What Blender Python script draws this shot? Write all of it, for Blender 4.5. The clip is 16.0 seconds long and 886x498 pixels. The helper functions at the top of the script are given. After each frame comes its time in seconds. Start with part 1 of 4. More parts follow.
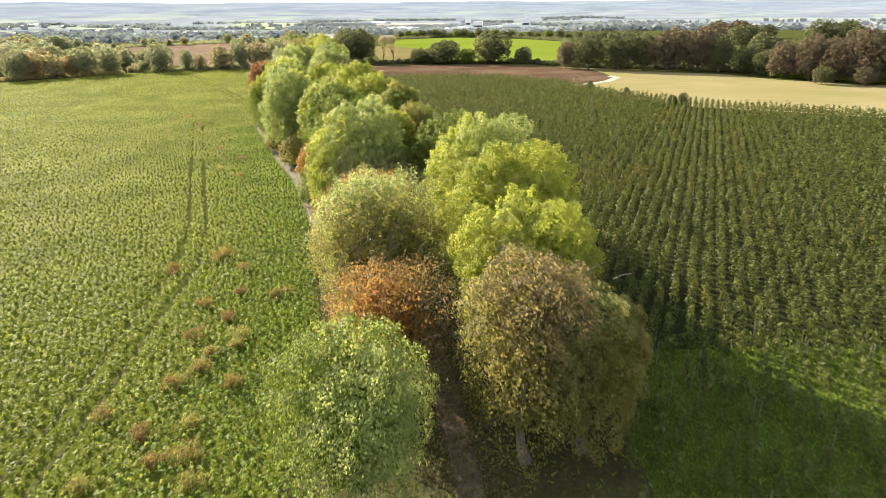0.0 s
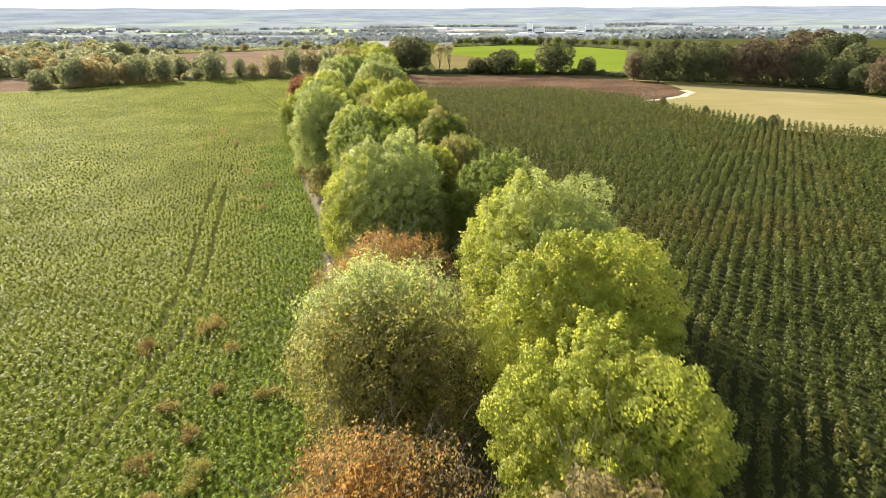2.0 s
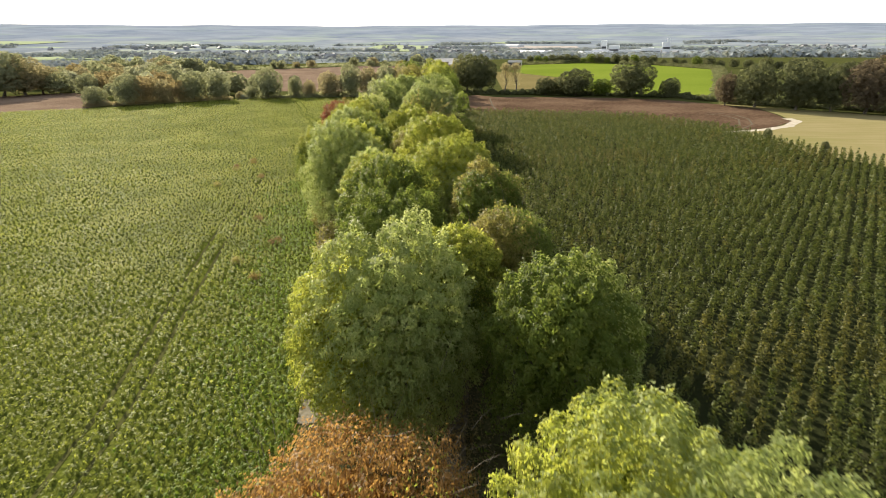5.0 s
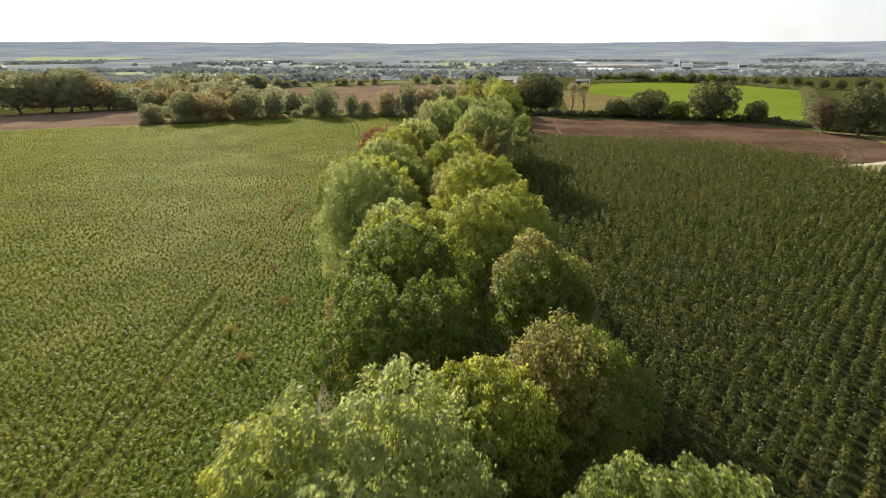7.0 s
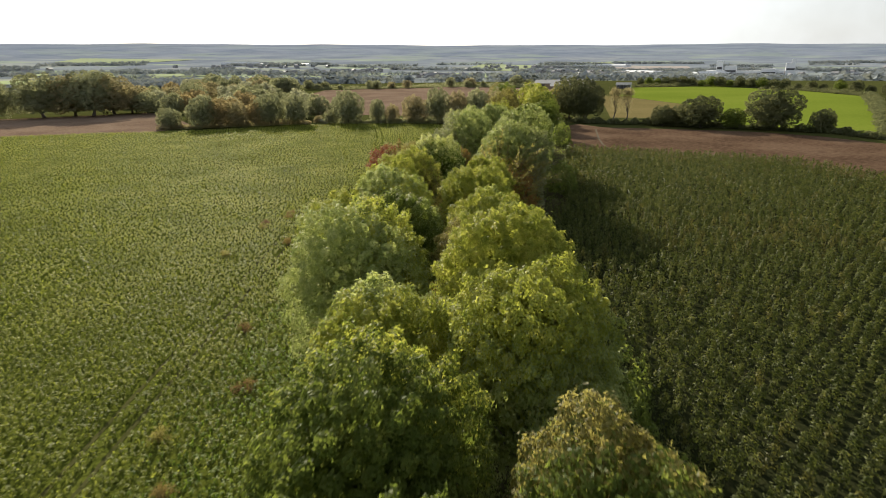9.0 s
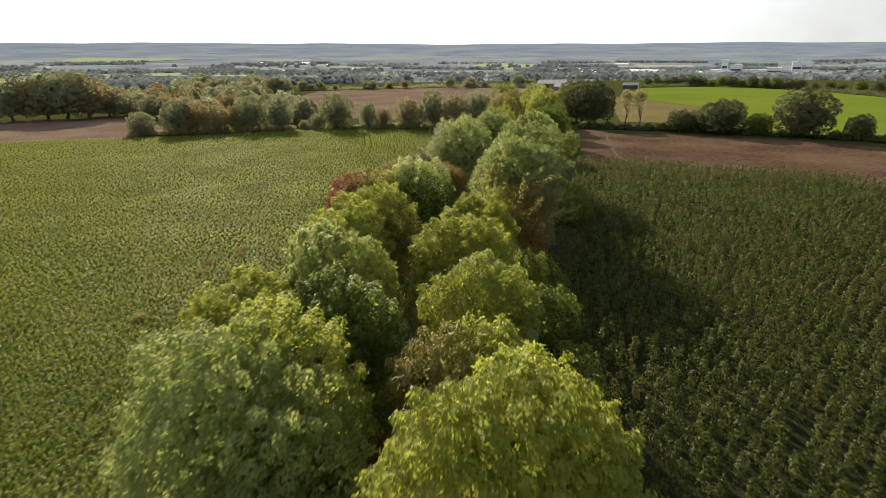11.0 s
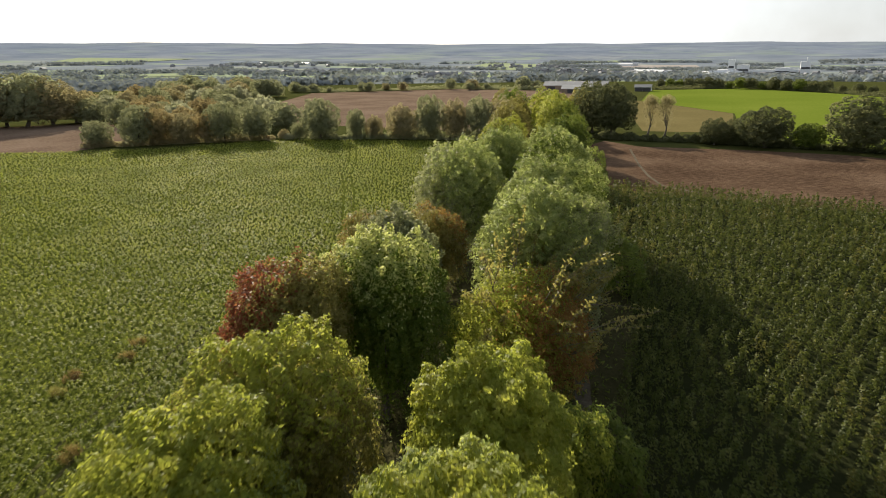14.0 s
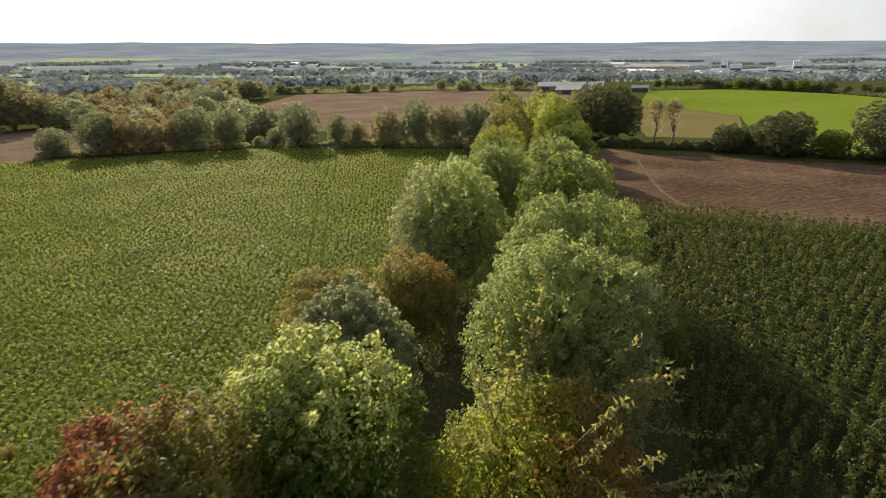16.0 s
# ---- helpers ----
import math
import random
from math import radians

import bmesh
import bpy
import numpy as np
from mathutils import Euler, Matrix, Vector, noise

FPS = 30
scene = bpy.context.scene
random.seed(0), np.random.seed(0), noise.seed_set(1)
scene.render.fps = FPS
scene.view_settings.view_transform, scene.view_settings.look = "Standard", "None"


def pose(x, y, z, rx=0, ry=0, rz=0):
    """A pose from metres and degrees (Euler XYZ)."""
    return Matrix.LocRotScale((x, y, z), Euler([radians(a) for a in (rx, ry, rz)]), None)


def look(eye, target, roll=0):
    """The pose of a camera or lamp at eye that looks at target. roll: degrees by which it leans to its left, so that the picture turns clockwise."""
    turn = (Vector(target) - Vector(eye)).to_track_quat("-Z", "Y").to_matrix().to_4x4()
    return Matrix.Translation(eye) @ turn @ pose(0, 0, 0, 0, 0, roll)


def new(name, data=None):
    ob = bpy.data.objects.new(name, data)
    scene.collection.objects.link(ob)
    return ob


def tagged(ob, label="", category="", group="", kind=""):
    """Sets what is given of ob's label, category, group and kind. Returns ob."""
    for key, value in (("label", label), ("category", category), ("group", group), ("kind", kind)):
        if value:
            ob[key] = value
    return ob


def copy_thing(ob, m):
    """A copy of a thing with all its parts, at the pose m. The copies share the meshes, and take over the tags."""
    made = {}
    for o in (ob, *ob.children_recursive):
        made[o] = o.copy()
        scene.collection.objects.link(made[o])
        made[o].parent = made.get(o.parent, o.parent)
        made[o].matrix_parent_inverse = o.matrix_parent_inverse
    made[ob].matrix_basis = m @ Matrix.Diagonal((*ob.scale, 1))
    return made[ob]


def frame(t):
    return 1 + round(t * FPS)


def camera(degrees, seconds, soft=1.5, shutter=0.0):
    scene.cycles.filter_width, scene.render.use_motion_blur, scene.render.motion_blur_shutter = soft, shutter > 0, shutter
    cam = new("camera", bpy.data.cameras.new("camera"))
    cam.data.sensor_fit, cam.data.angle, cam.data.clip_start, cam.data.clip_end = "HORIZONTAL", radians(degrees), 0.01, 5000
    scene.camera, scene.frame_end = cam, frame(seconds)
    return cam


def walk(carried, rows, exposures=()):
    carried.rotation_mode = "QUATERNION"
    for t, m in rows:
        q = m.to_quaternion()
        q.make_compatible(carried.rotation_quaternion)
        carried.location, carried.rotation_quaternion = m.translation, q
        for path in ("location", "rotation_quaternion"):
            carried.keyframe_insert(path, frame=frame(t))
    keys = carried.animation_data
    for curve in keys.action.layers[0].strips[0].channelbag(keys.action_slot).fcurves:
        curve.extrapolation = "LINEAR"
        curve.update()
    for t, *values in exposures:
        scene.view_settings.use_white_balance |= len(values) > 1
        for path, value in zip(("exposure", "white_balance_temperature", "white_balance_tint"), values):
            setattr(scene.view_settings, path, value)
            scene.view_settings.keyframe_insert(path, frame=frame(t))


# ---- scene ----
cam = camera(69.1, 16.0, soft=0.8, shutter=0.4)
METRES, EYE, TILT, LEAN, TURN = 122.0, 20.6, 0.0, 0.0, 0.0
ROWS = [
    (0.0, 0.0, 0.0, 0.0, -0.46, -20.39, 1.23),
    (0.5, 0.0021, 0.0336, 0.0004, 1.21, -20.28, 1.19),
    (1.0, 0.0039, 0.0639, 0.0038, 2.5, -20.16, 1.17),
    (1.5, 0.0052, 0.0887, 0.0036, 3.57, -19.98, 1.14),
    (2.0, 0.0068, 0.1127, 0.0046, 4.71, -19.81, 1.15),
    (2.5, 0.0076, 0.1387, 0.0051, 5.94, -19.62, 1.13),
    (3.0, 0.0076, 0.1663, 0.0044, 6.9, -19.41, 1.07),
    (3.5, 0.0077, 0.1951, 0.0046, 7.57, -19.2, 1.08),
    (4.0, 0.0079, 0.2223, 0.004, 8.27, -18.94, 1.1),
    (6.5, -0.0011, 0.368, 0.0045, 15.46, -17.25, 0.99),
    (7.0, -0.0052, 0.3975, 0.0056, 16.54, -16.86, 0.96),
    (7.5, -0.0101, 0.427, 0.006, 17.29, -16.69, 0.97),
    (8.0, -0.0164, 0.4575, 0.0061, 18.15, -16.66, 0.94),
    (8.5, -0.0235, 0.4893, 0.0066, 19.11, -16.65, 0.92),
    (9.0, -0.0312, 0.5224, 0.0071, 19.65, -16.64, 0.92),
    (11.5, -0.0783, 0.7071, 0.0089, 19.82, -16.74, 0.96),
    (12.0, -0.089, 0.7455, 0.0101, 19.85, -16.73, 0.96),
    (12.5, -0.0985, 0.7772, 0.0109, 19.89, -16.73, 0.99),
    (13.0, -0.1079, 0.8048, 0.0098, 19.92, -16.74, 0.99),
    (13.5, -0.1185, 0.8336, 0.0096, 19.93, -16.76, 1.0),
    (14.0, -0.13, 0.8638, 0.0096, 19.95, -16.74, 0.99),
    (14.5, -0.1411, 0.8938, 0.0094, 19.96, -16.75, 1.01),
    (15.0, -0.1508, 0.923, 0.0099, 19.97, -16.78, 1.04),
    (15.5, -0.1591, 0.9511, 0.0114, 19.83, -16.79, 1.05),
    (16.0, -0.1647, 0.9764, 0.0108, 19.21, -16.79, 1.07),
]
EXPOSURES = [(0.0, 1.86), (2.0, 1.72), (4.0, 1.41), (6.5, 1.11), (7.0, 0.98), (8.0, 0.81), (9.0, 0.77), (12.0, 0.74), (16.0, 0.74)]
walk(cam, [(t, pose(0, 0, EYE, TILT, LEAN, TURN) @ pose(METRES * x, METRES * y, METRES * z, 90 + pitch, roll, yaw)) for t, x, y, z, yaw, pitch, roll in ROWS], EXPOSURES)

# ---- light ----
SUN_ELEVATION, SUN_AZIMUTH = 22.0, -39.0      # degrees; azimuth clockwise from +y
world = bpy.data.worlds.new("sky")
scene.world = world
world.use_nodes = True
wn, wl = world.node_tree.nodes, world.node_tree.links
sky = wn.new("ShaderNodeTexSky")
sky.sky_type = "NISHITA"
sky.sun_disc = False
sky.sun_elevation, sky.sun_rotation = radians(SUN_ELEVATION), radians(SUN_AZIMUTH)
sky.air_density, sky.dust_density, sky.ozone_density = 1.0, 1.2, 2.0
wn["Background"].inputs["Strength"].default_value = 0.06
# white haze low over the land, thin cloud, blue above
place = wn.new("ShaderNodeTexCoord")
split = wn.new("ShaderNodeSeparateXYZ")
wl.new(place.outputs["Generated"], split.inputs[0])
low = wn.new("ShaderNodeMapRange")
low.interpolation_type = "SMOOTHSTEP"
low.inputs["From Min"].default_value, low.inputs["From Max"].default_value = 0.10, 0.55
low.inputs["To Min"].default_value, low.inputs["To Max"].default_value = 1.0, 0.42
wl.new(split.outputs["Z"], low.inputs[0])
cloud = wn.new("ShaderNodeTexNoise")
cloud.inputs["Scale"].default_value, cloud.inputs["Detail"].default_value = 5.0, 6.0
veil = wn.new("ShaderNodeMapRange")
veil.inputs["From Min"].default_value, veil.inputs["From Max"].default_value = 0.35, 0.65
veil.inputs["To Min"].default_value, veil.inputs["To Max"].default_value = 0.80, 1.0
wl.new(cloud.outputs[0], veil.inputs[0])
haze = wn.new("ShaderNodeMath")
haze.operation = "MULTIPLY"
wl.new(low.outputs[0], haze.inputs[0])
wl.new(veil.outputs[0], haze.inputs[1])
cover = wn.new("ShaderNodeMix")
cover.data_type = "RGBA"
cover.inputs[7].default_value = (11.6, 12.0, 12.0, 1)
away = wn.new("ShaderNodeMapRange")
away.inputs["From Min"].default_value, away.inputs["From Max"].default_value = -0.2, 0.5
away.inputs["To Min"].default_value, away.inputs["To Max"].default_value = 1.05, 0.6
wl.new(split.outputs["X"], away.inputs[0])
billow = wn.new("ShaderNodeMath")
billow.operation = "MULTIPLY"
wl.new(away.outputs[0], billow.inputs[0])
wl.new(veil.outputs[0], billow.inputs[1])
shine = wn.new("ShaderNodeVectorMath")
shine.operation = "SCALE"
shine.inputs[0].default_value = (12.6, 13.0, 13.0)
wl.new(billow.outputs[0], shine.inputs["Scale"])
wl.new(shine.outputs[0], cover.inputs[7])
wl.new(haze.outputs[0], cover.inputs[0])
wl.new(sky.outputs[0], cover.inputs[6])
wl.new(cover.outputs[2], wn["Background"].inputs["Color"])

az, el = radians(SUN_AZIMUTH), radians(SUN_ELEVATION)
TO_SUN = Vector((math.sin(az) * math.cos(el), math.cos(az) * math.cos(el), math.sin(el)))
sun = new("sun", bpy.data.lights.new("sun", "SUN"))
sun.data.energy, sun.data.angle, sun.data.color = 5.0, radians(0.8), (1.0, 0.9, 0.72)
sun.matrix_world = look(TO_SUN * 300, (0, 0, 0))


# ---- materials ----
def material(name):
    m = bpy.data.materials.new(name)
    m.use_nodes = True
    nt = m.node_tree
    return m, nt, nt.nodes["Principled BSDF"]


def ramp(nt, fac, stops):
    r = nt.nodes.new("ShaderNodeValToRGB")
    while len(r.color_ramp.elements) < len(stops):
        r.color_ramp.elements.new(0.5)
    for e, (p, c) in zip(r.color_ramp.elements, stops):
        e.position, e.color = p, (*c, 1)
    nt.links.new(fac, r.inputs[0])
    return r.outputs[0]


def noise_node(nt, scale, detail=3.0, rough=0.55, stretch=None, turn=0.0):
    co = nt.nodes.new("ShaderNodeNewGeometry").outputs["Position"]
    if stretch:
        mp = nt.nodes.new("ShaderNodeMapping")
        mp.inputs["Scale"].default_value = stretch
        mp.inputs["Rotation"].default_value = (0, 0, radians(turn))
        nt.links.new(co, mp.inputs[0])
        co = mp.outputs[0]
    n = nt.nodes.new("ShaderNodeTexNoise")
    n.inputs["Scale"].default_value, n.inputs["Detail"].default_value, n.inputs["Roughness"].default_value = scale, detail, rough
    nt.links.new(co, n.inputs["Vector"])
    return n.outputs[0]


def mix_colour(nt, fac, a, b, mode="MIX"):
    m = nt.nodes.new("ShaderNodeMix")
    m.data_type, m.blend_type = "RGBA", mode
    for sock, v in ((m.inputs[0], fac), (m.inputs[6], a), (m.inputs[7], b)):
        if hasattr(v, "links"):
            nt.links.new(v, sock)
        else:
            sock.default_value = v if isinstance(v, float) else (*v, 1)
    return m.outputs[2]


def bump(nt, bsdf, height, strength, distance):
    b = nt.nodes.new("ShaderNodeBump")
    b.inputs["Strength"].default_value, b.inputs["Distance"].default_value = strength, distance
    nt.links.new(height, b.inputs["Height"])
    nt.links.new(b.outputs[0], bsdf.inputs["Normal"])


def leaf_material(name, stops, through_light=0.45, rough=0.5, patch=1.2, gloss=0.07):
    """Leaves: colour by leaf and by patch, light let through."""
    m, nt, bsdf = material(name)
    geo = nt.nodes.new("ShaderNodeNewGeometry")
    big = noise_node(nt, patch, 2.0)
    mth = nt.nodes.new("ShaderNodeMath")
    mth.operation = "MULTIPLY_ADD"
    mth.inputs[1].default_value = 0.2
    nt.links.new(geo.outputs["Random Per Island"], mth.inputs[0])
    m2 = nt.nodes.new("ShaderNodeMath")
    m2.operation = "MULTIPLY_ADD"
    m2.inputs[1].default_value, m2.inputs[2].default_value = 1.1, -0.15
    nt.links.new(big, m2.inputs[0])
    nt.links.new(m2.outputs[0], mth.inputs[2])
    col = ramp(nt, mth.outputs[0], stops)
    nt.links.new(col, bsdf.inputs["Base Color"])
    bsdf.inputs["Roughness"].default_value = rough
    bsdf.inputs["Specular IOR Level"].default_value = gloss
    tr = nt.nodes.new("ShaderNodeBsdfTranslucent")
    warm = mix_colour(nt, 0.9, col, (1.0, 0.95, 0.74), "MULTIPLY")
    gain = nt.nodes.new("ShaderNodeVectorMath")
    gain.operation = "SCALE"
    gain.inputs["Scale"].default_value = 2.5
    nt.links.new(warm, gain.inputs[0])
    nt.links.new(gain.outputs[0], tr.inputs["Color"])
    ms = nt.nodes.new("ShaderNodeMixShader")
    ms.inputs[0].default_value = through_light
    nt.links.new(bsdf.outputs[0], ms.inputs[1])
    nt.links.new(tr.outputs[0], ms.inputs[2])
    nt.links.new(ms.outputs[0], nt.nodes["Material Output"].inputs[0])
    return m


def soil_material(name, stops, scale=0.3, fine=6.0, strength=0.5, distance=0.1, rough=0.95, stretch=None, turn=0.0):
    m, nt, bsdf = material(name)
    a, b = noise_node(nt, scale, 4.0), noise_node(nt, fine, 4.0, 0.6, stretch, turn)
    col = mix_colour(nt, 0.5, ramp(nt, a, stops), ramp(nt, b, stops))
    nt.links.new(col, bsdf.inputs["Base Color"])
    bsdf.inputs["Roughness"].default_value = rough
    bsdf.inputs["Specular IOR Level"].default_value = 0.0
    bump(nt, bsdf, b, strength, distance)
    return m


def plain_material(name, colour, rough=0.7, vary=0.15, scale=2.0, metal=0.0):
    m, nt, bsdf = material(name)
    lo, hi = [c * (1 - vary) for c in colour], [min(1, c * (1 + vary)) for c in colour]
    nt.links.new(ramp(nt, noise_node(nt, scale, 4.0), [(0.3, lo), (0.7, hi)]), bsdf.inputs["Base Color"])
    bsdf.inputs["Roughness"].default_value, bsdf.inputs["Metallic"].default_value = rough, metal
    return m


LEAF = {
    "ash": leaf_material("pale_green_leaf", [(0.1, (0.095, 0.133, 0.039)), (0.5, (0.199, 0.23, 0.082)), (0.9, (0.319, 0.34, 0.167))]),
    "lime": leaf_material("yellow_green_leaf", [(0.1, (0.104, 0.135, 0.022)), (0.5, (0.207, 0.227, 0.043)), (0.9, (0.308, 0.302, 0.078))], 0.45),
    "grey": leaf_material("grey_green_leaf", [(0.1, (0.074, 0.092, 0.042)), (0.5, (0.158, 0.171, 0.089)), (0.9, (0.289, 0.286, 0.187))], 0.45),
    "green": leaf_material("mid_green_leaf", [(0.1, (0.046, 0.07, 0.013)), (0.5, (0.094, 0.122, 0.025)), (0.9, (0.165, 0.185, 0.05))], 0.45),
    "olive": leaf_material("olive_brown_leaf", [(0.1, (0.07, 0.07, 0.022)), (0.5, (0.155, 0.145, 0.045)), (0.9, (0.23, 0.20, 0.08))], 0.45),
    "brown": leaf_material("withered_brown_leaf", [(0.1, (0.07, 0.055, 0.03)), (0.5, (0.14, 0.11, 0.058)), (0.9, (0.21, 0.18, 0.08))], 0.45),
    "rust": leaf_material("rusty_orange_leaf", [(0.1, (0.11, 0.066, 0.025)), (0.5, (0.195, 0.112, 0.038)), (0.9, (0.265, 0.172, 0.062))], 0.45),
    "red": leaf_material("dark_red_leaf", [(0.1, (0.065, 0.026, 0.015)), (0.5, (0.15, 0.052, 0.028)), (0.9, (0.19, 0.105, 0.042))], 0.45),
    "oak": leaf_material("dark_oak_leaf", [(0.1, (0.055, 0.062, 0.034)), (0.5, (0.088, 0.095, 0.05)), (0.9, (0.122, 0.127, 0.066))], 0.45, 0.8, 0.3, 0.02),
    "copper": leaf_material("copper_beech_leaf", [(0.1, (0.068, 0.058, 0.042)), (0.5, (0.098, 0.08, 0.057)), (0.9, (0.13, 0.105, 0.07))], 0.45, 0.8, 0.3, 0.02),
    "beet": leaf_material("beet_leaf", [(0.1, (0.081, 0.101, 0.016)), (0.5, (0.146, 0.168, 0.031)), (0.9, (0.212, 0.227, 0.056))], 0.42, 0.55, 0.10, 0.085),
    "headland": leaf_material("headland_beet_leaf", [(0.1, (0.056, 0.089, 0.013)), (0.5, (0.111, 0.158, 0.022)), (0.9, (0.179, 0.216, 0.045))], 0.42, 0.55, 0.15, 0.085),
    "nursery_brown": leaf_material("yellowing_nursery_leaf", [(0.1, (0.029, 0.036, 0.009)), (0.5, (0.084, 0.085, 0.022)), (0.9, (0.192, 0.175, 0.054))], 0.25, 0.55, 1.1, 0.08),
    "nursery": leaf_material("nursery_leaf", [(0.1, (0.024, 0.036, 0.007)), (0.5, (0.067, 0.081, 0.02)), (0.9, (0.166, 0.168, 0.056))], 0.25, 0.55, 1.1, 0.08),
    # four far-tree leaf colours, made paler and greyer to paint in haze
    "hazel": leaf_material("hazed_green_leaf", [(0.1, (0.138, 0.146, 0.094)), (0.5, (0.182, 0.192, 0.12)), (0.9, (0.228, 0.234, 0.146))], 0.45, 0.8, 0.3, 0.0),
    "elder": leaf_material("hazed_olive_leaf", [(0.1, (0.168, 0.152, 0.096)), (0.5, (0.218, 0.196, 0.12)), (0.9, (0.27, 0.24, 0.146))], 0.45, 0.8, 0.3, 0.0),
    "rusting": leaf_material("hazed_rust_leaf", [(0.1, (0.162, 0.138, 0.079)), (0.5, (0.214, 0.178, 0.101)), (0.9, (0.27, 0.216, 0.118))], 0.45, 0.8, 0.3, 0.0),
    "sallow": leaf_material("hazed_grey_leaf", [(0.1, (0.192, 0.202, 0.146)), (0.5, (0.246, 0.254, 0.186)), (0.9, (0.312, 0.314, 0.24))], 0.45, 0.8, 0.3, 0.0),
    "weed": leaf_material("dry_weed_leaf", [(0.1, (0.12, 0.095, 0.038)), (0.5, (0.19, 0.145, 0.058)), (0.9, (0.25, 0.195, 0.082))], 0.3, 0.8, 1.2, 0.0),
    "dock": leaf_material("dock_leaf", [(0.1, (0.1, 0.07, 0.036)), (0.5, (0.165, 0.115, 0.055)), (0.9, (0.215, 0.155, 0.075))], 0.3, 0.8, 1.2, 0.0),
    "cream": leaf_material("cream_green_leaf", [(0.1, (0.125, 0.16, 0.045)), (0.5, (0.28, 0.3, 0.11)), (0.9, (0.45, 0.45, 0.24))], 0.45),
    "deep": leaf_material("deep_green_leaf", [(0.1, (0.04, 0.07, 0.012)), (0.5, (0.09, 0.125, 0.024)), (0.9, (0.17, 0.19, 0.045))], 0.45),
    "grass": leaf_material("grass_blade", [(0.1, (0.06, 0.09, 0.015)), (0.5, (0.13, 0.17, 0.03)), (0.9, (0.20, 0.22, 0.05))], 0.35),
}
BARK = plain_material("bark", (0.11, 0.09, 0.07), 0.95, 0.4, 6.0)
TWIG = plain_material("twig_bark", (0.15, 0.12, 0.088), 0.9, 0.3, 6.0)
STAKE = plain_material("stake_wood", (0.20, 0.175, 0.135), 0.9, 0.3, 6.0)

MEADOW = soil_material("rough_grass", [(0.3, (0.035, 0.042, 0.014)), (0.55, (0.065, 0.07, 0.022)), (0.8, (0.10, 0.09, 0.04))], 0.15, 3.0, 0.5, 0.1)
BEET_SOIL = soil_material("beet_ground", [(0.3, (0.05, 0.062, 0.012)), (0.5, (0.08, 0.095, 0.016)), (0.7, (0.11, 0.118, 0.028))], 0.12, 2.2, 0.8, 0.25)
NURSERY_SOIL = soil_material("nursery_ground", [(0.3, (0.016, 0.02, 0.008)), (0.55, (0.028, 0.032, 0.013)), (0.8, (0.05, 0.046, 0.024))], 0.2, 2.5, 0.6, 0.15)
SWARD = soil_material("nursery_grass", [(0.3, (0.035, 0.05, 0.012)), (0.55, (0.065, 0.09, 0.015)), (0.8, (0.11, 0.12, 0.03))], 0.3, 4.0, 0.6, 0.1)
PLOUGH = soil_material("ploughed_soil", [(0.36, (0.055, 0.034, 0.022)), (0.5, (0.106, 0.068, 0.044)), (0.64, (0.172, 0.116, 0.078))], 0.05, 1.2, 1.0, 0.5, 0.95, (0.7, 1.4, 1), 20)
# lighter copy of the ploughed soil; haze over the far fields painted in
HAZY_PLOUGH = soil_material("hazy_ploughed_soil", [(0.36, (0.125, 0.085, 0.06)), (0.5, (0.18, 0.128, 0.092)), (0.64, (0.235, 0.172, 0.128))], 0.05, 1.2, 1.0, 0.5, 0.95, (0.7, 1.4, 1), 20)
STUBBLE = soil_material("stubble", [(0.3, (0.165, 0.165, 0.055)), (0.5, (0.225, 0.188, 0.088)), (0.72, (0.29, 0.245, 0.135))], 0.035, 1.1, 0.4, 0.1, 0.95, (0.06, 1.0, 1), 38)
YOUNG_CORN = soil_material("winter_cereal", [(0.3, (0.105, 0.145, 0.018)), (0.55, (0.145, 0.185, 0.026)), (0.8, (0.19, 0.22, 0.04))], 0.02, 0.8, 0.3, 0.08)
OLIVE_FIELD = soil_material("dry_grassland", [(0.3, (0.12, 0.1, 0.04)), (0.55, (0.165, 0.135, 0.058)), (0.8, (0.2, 0.165, 0.075))], 0.04, 1.0, 0.3, 0.08)
CHALK = soil_material("bare_track", [(0.3, (0.30, 0.26, 0.20)), (0.55, (0.45, 0.40, 0.32)), (0.8, (0.58, 0.53, 0.45))], 0.5, 4.0, 0.5, 0.06)
SANDY = soil_material("sandy_path", [(0.3, (0.13, 0.115, 0.08)), (0.55, (0.21, 0.185, 0.135)), (0.8, (0.30, 0.265, 0.20))], 0.5, 4.0, 0.5, 0.06)
TRODDEN = soil_material("trodden_soil", [(0.3, (0.08, 0.065, 0.045)), (0.55, (0.13, 0.11, 0.08)), (0.8, (0.22, 0.19, 0.15))], 0.5, 4.0, 0.5, 0.06)
RUT = soil_material("rutted_soil", [(0.3, (0.045, 0.05, 0.015)), (0.55, (0.07, 0.07, 0.025)), (0.8, (0.10, 0.09, 0.04))], 0.5, 4.0, 0.5, 0.06)
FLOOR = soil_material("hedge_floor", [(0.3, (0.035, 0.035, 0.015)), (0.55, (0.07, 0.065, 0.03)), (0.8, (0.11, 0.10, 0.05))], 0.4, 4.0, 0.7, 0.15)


# ---- mesh helpers ----
RNG = np.random.default_rng(7)


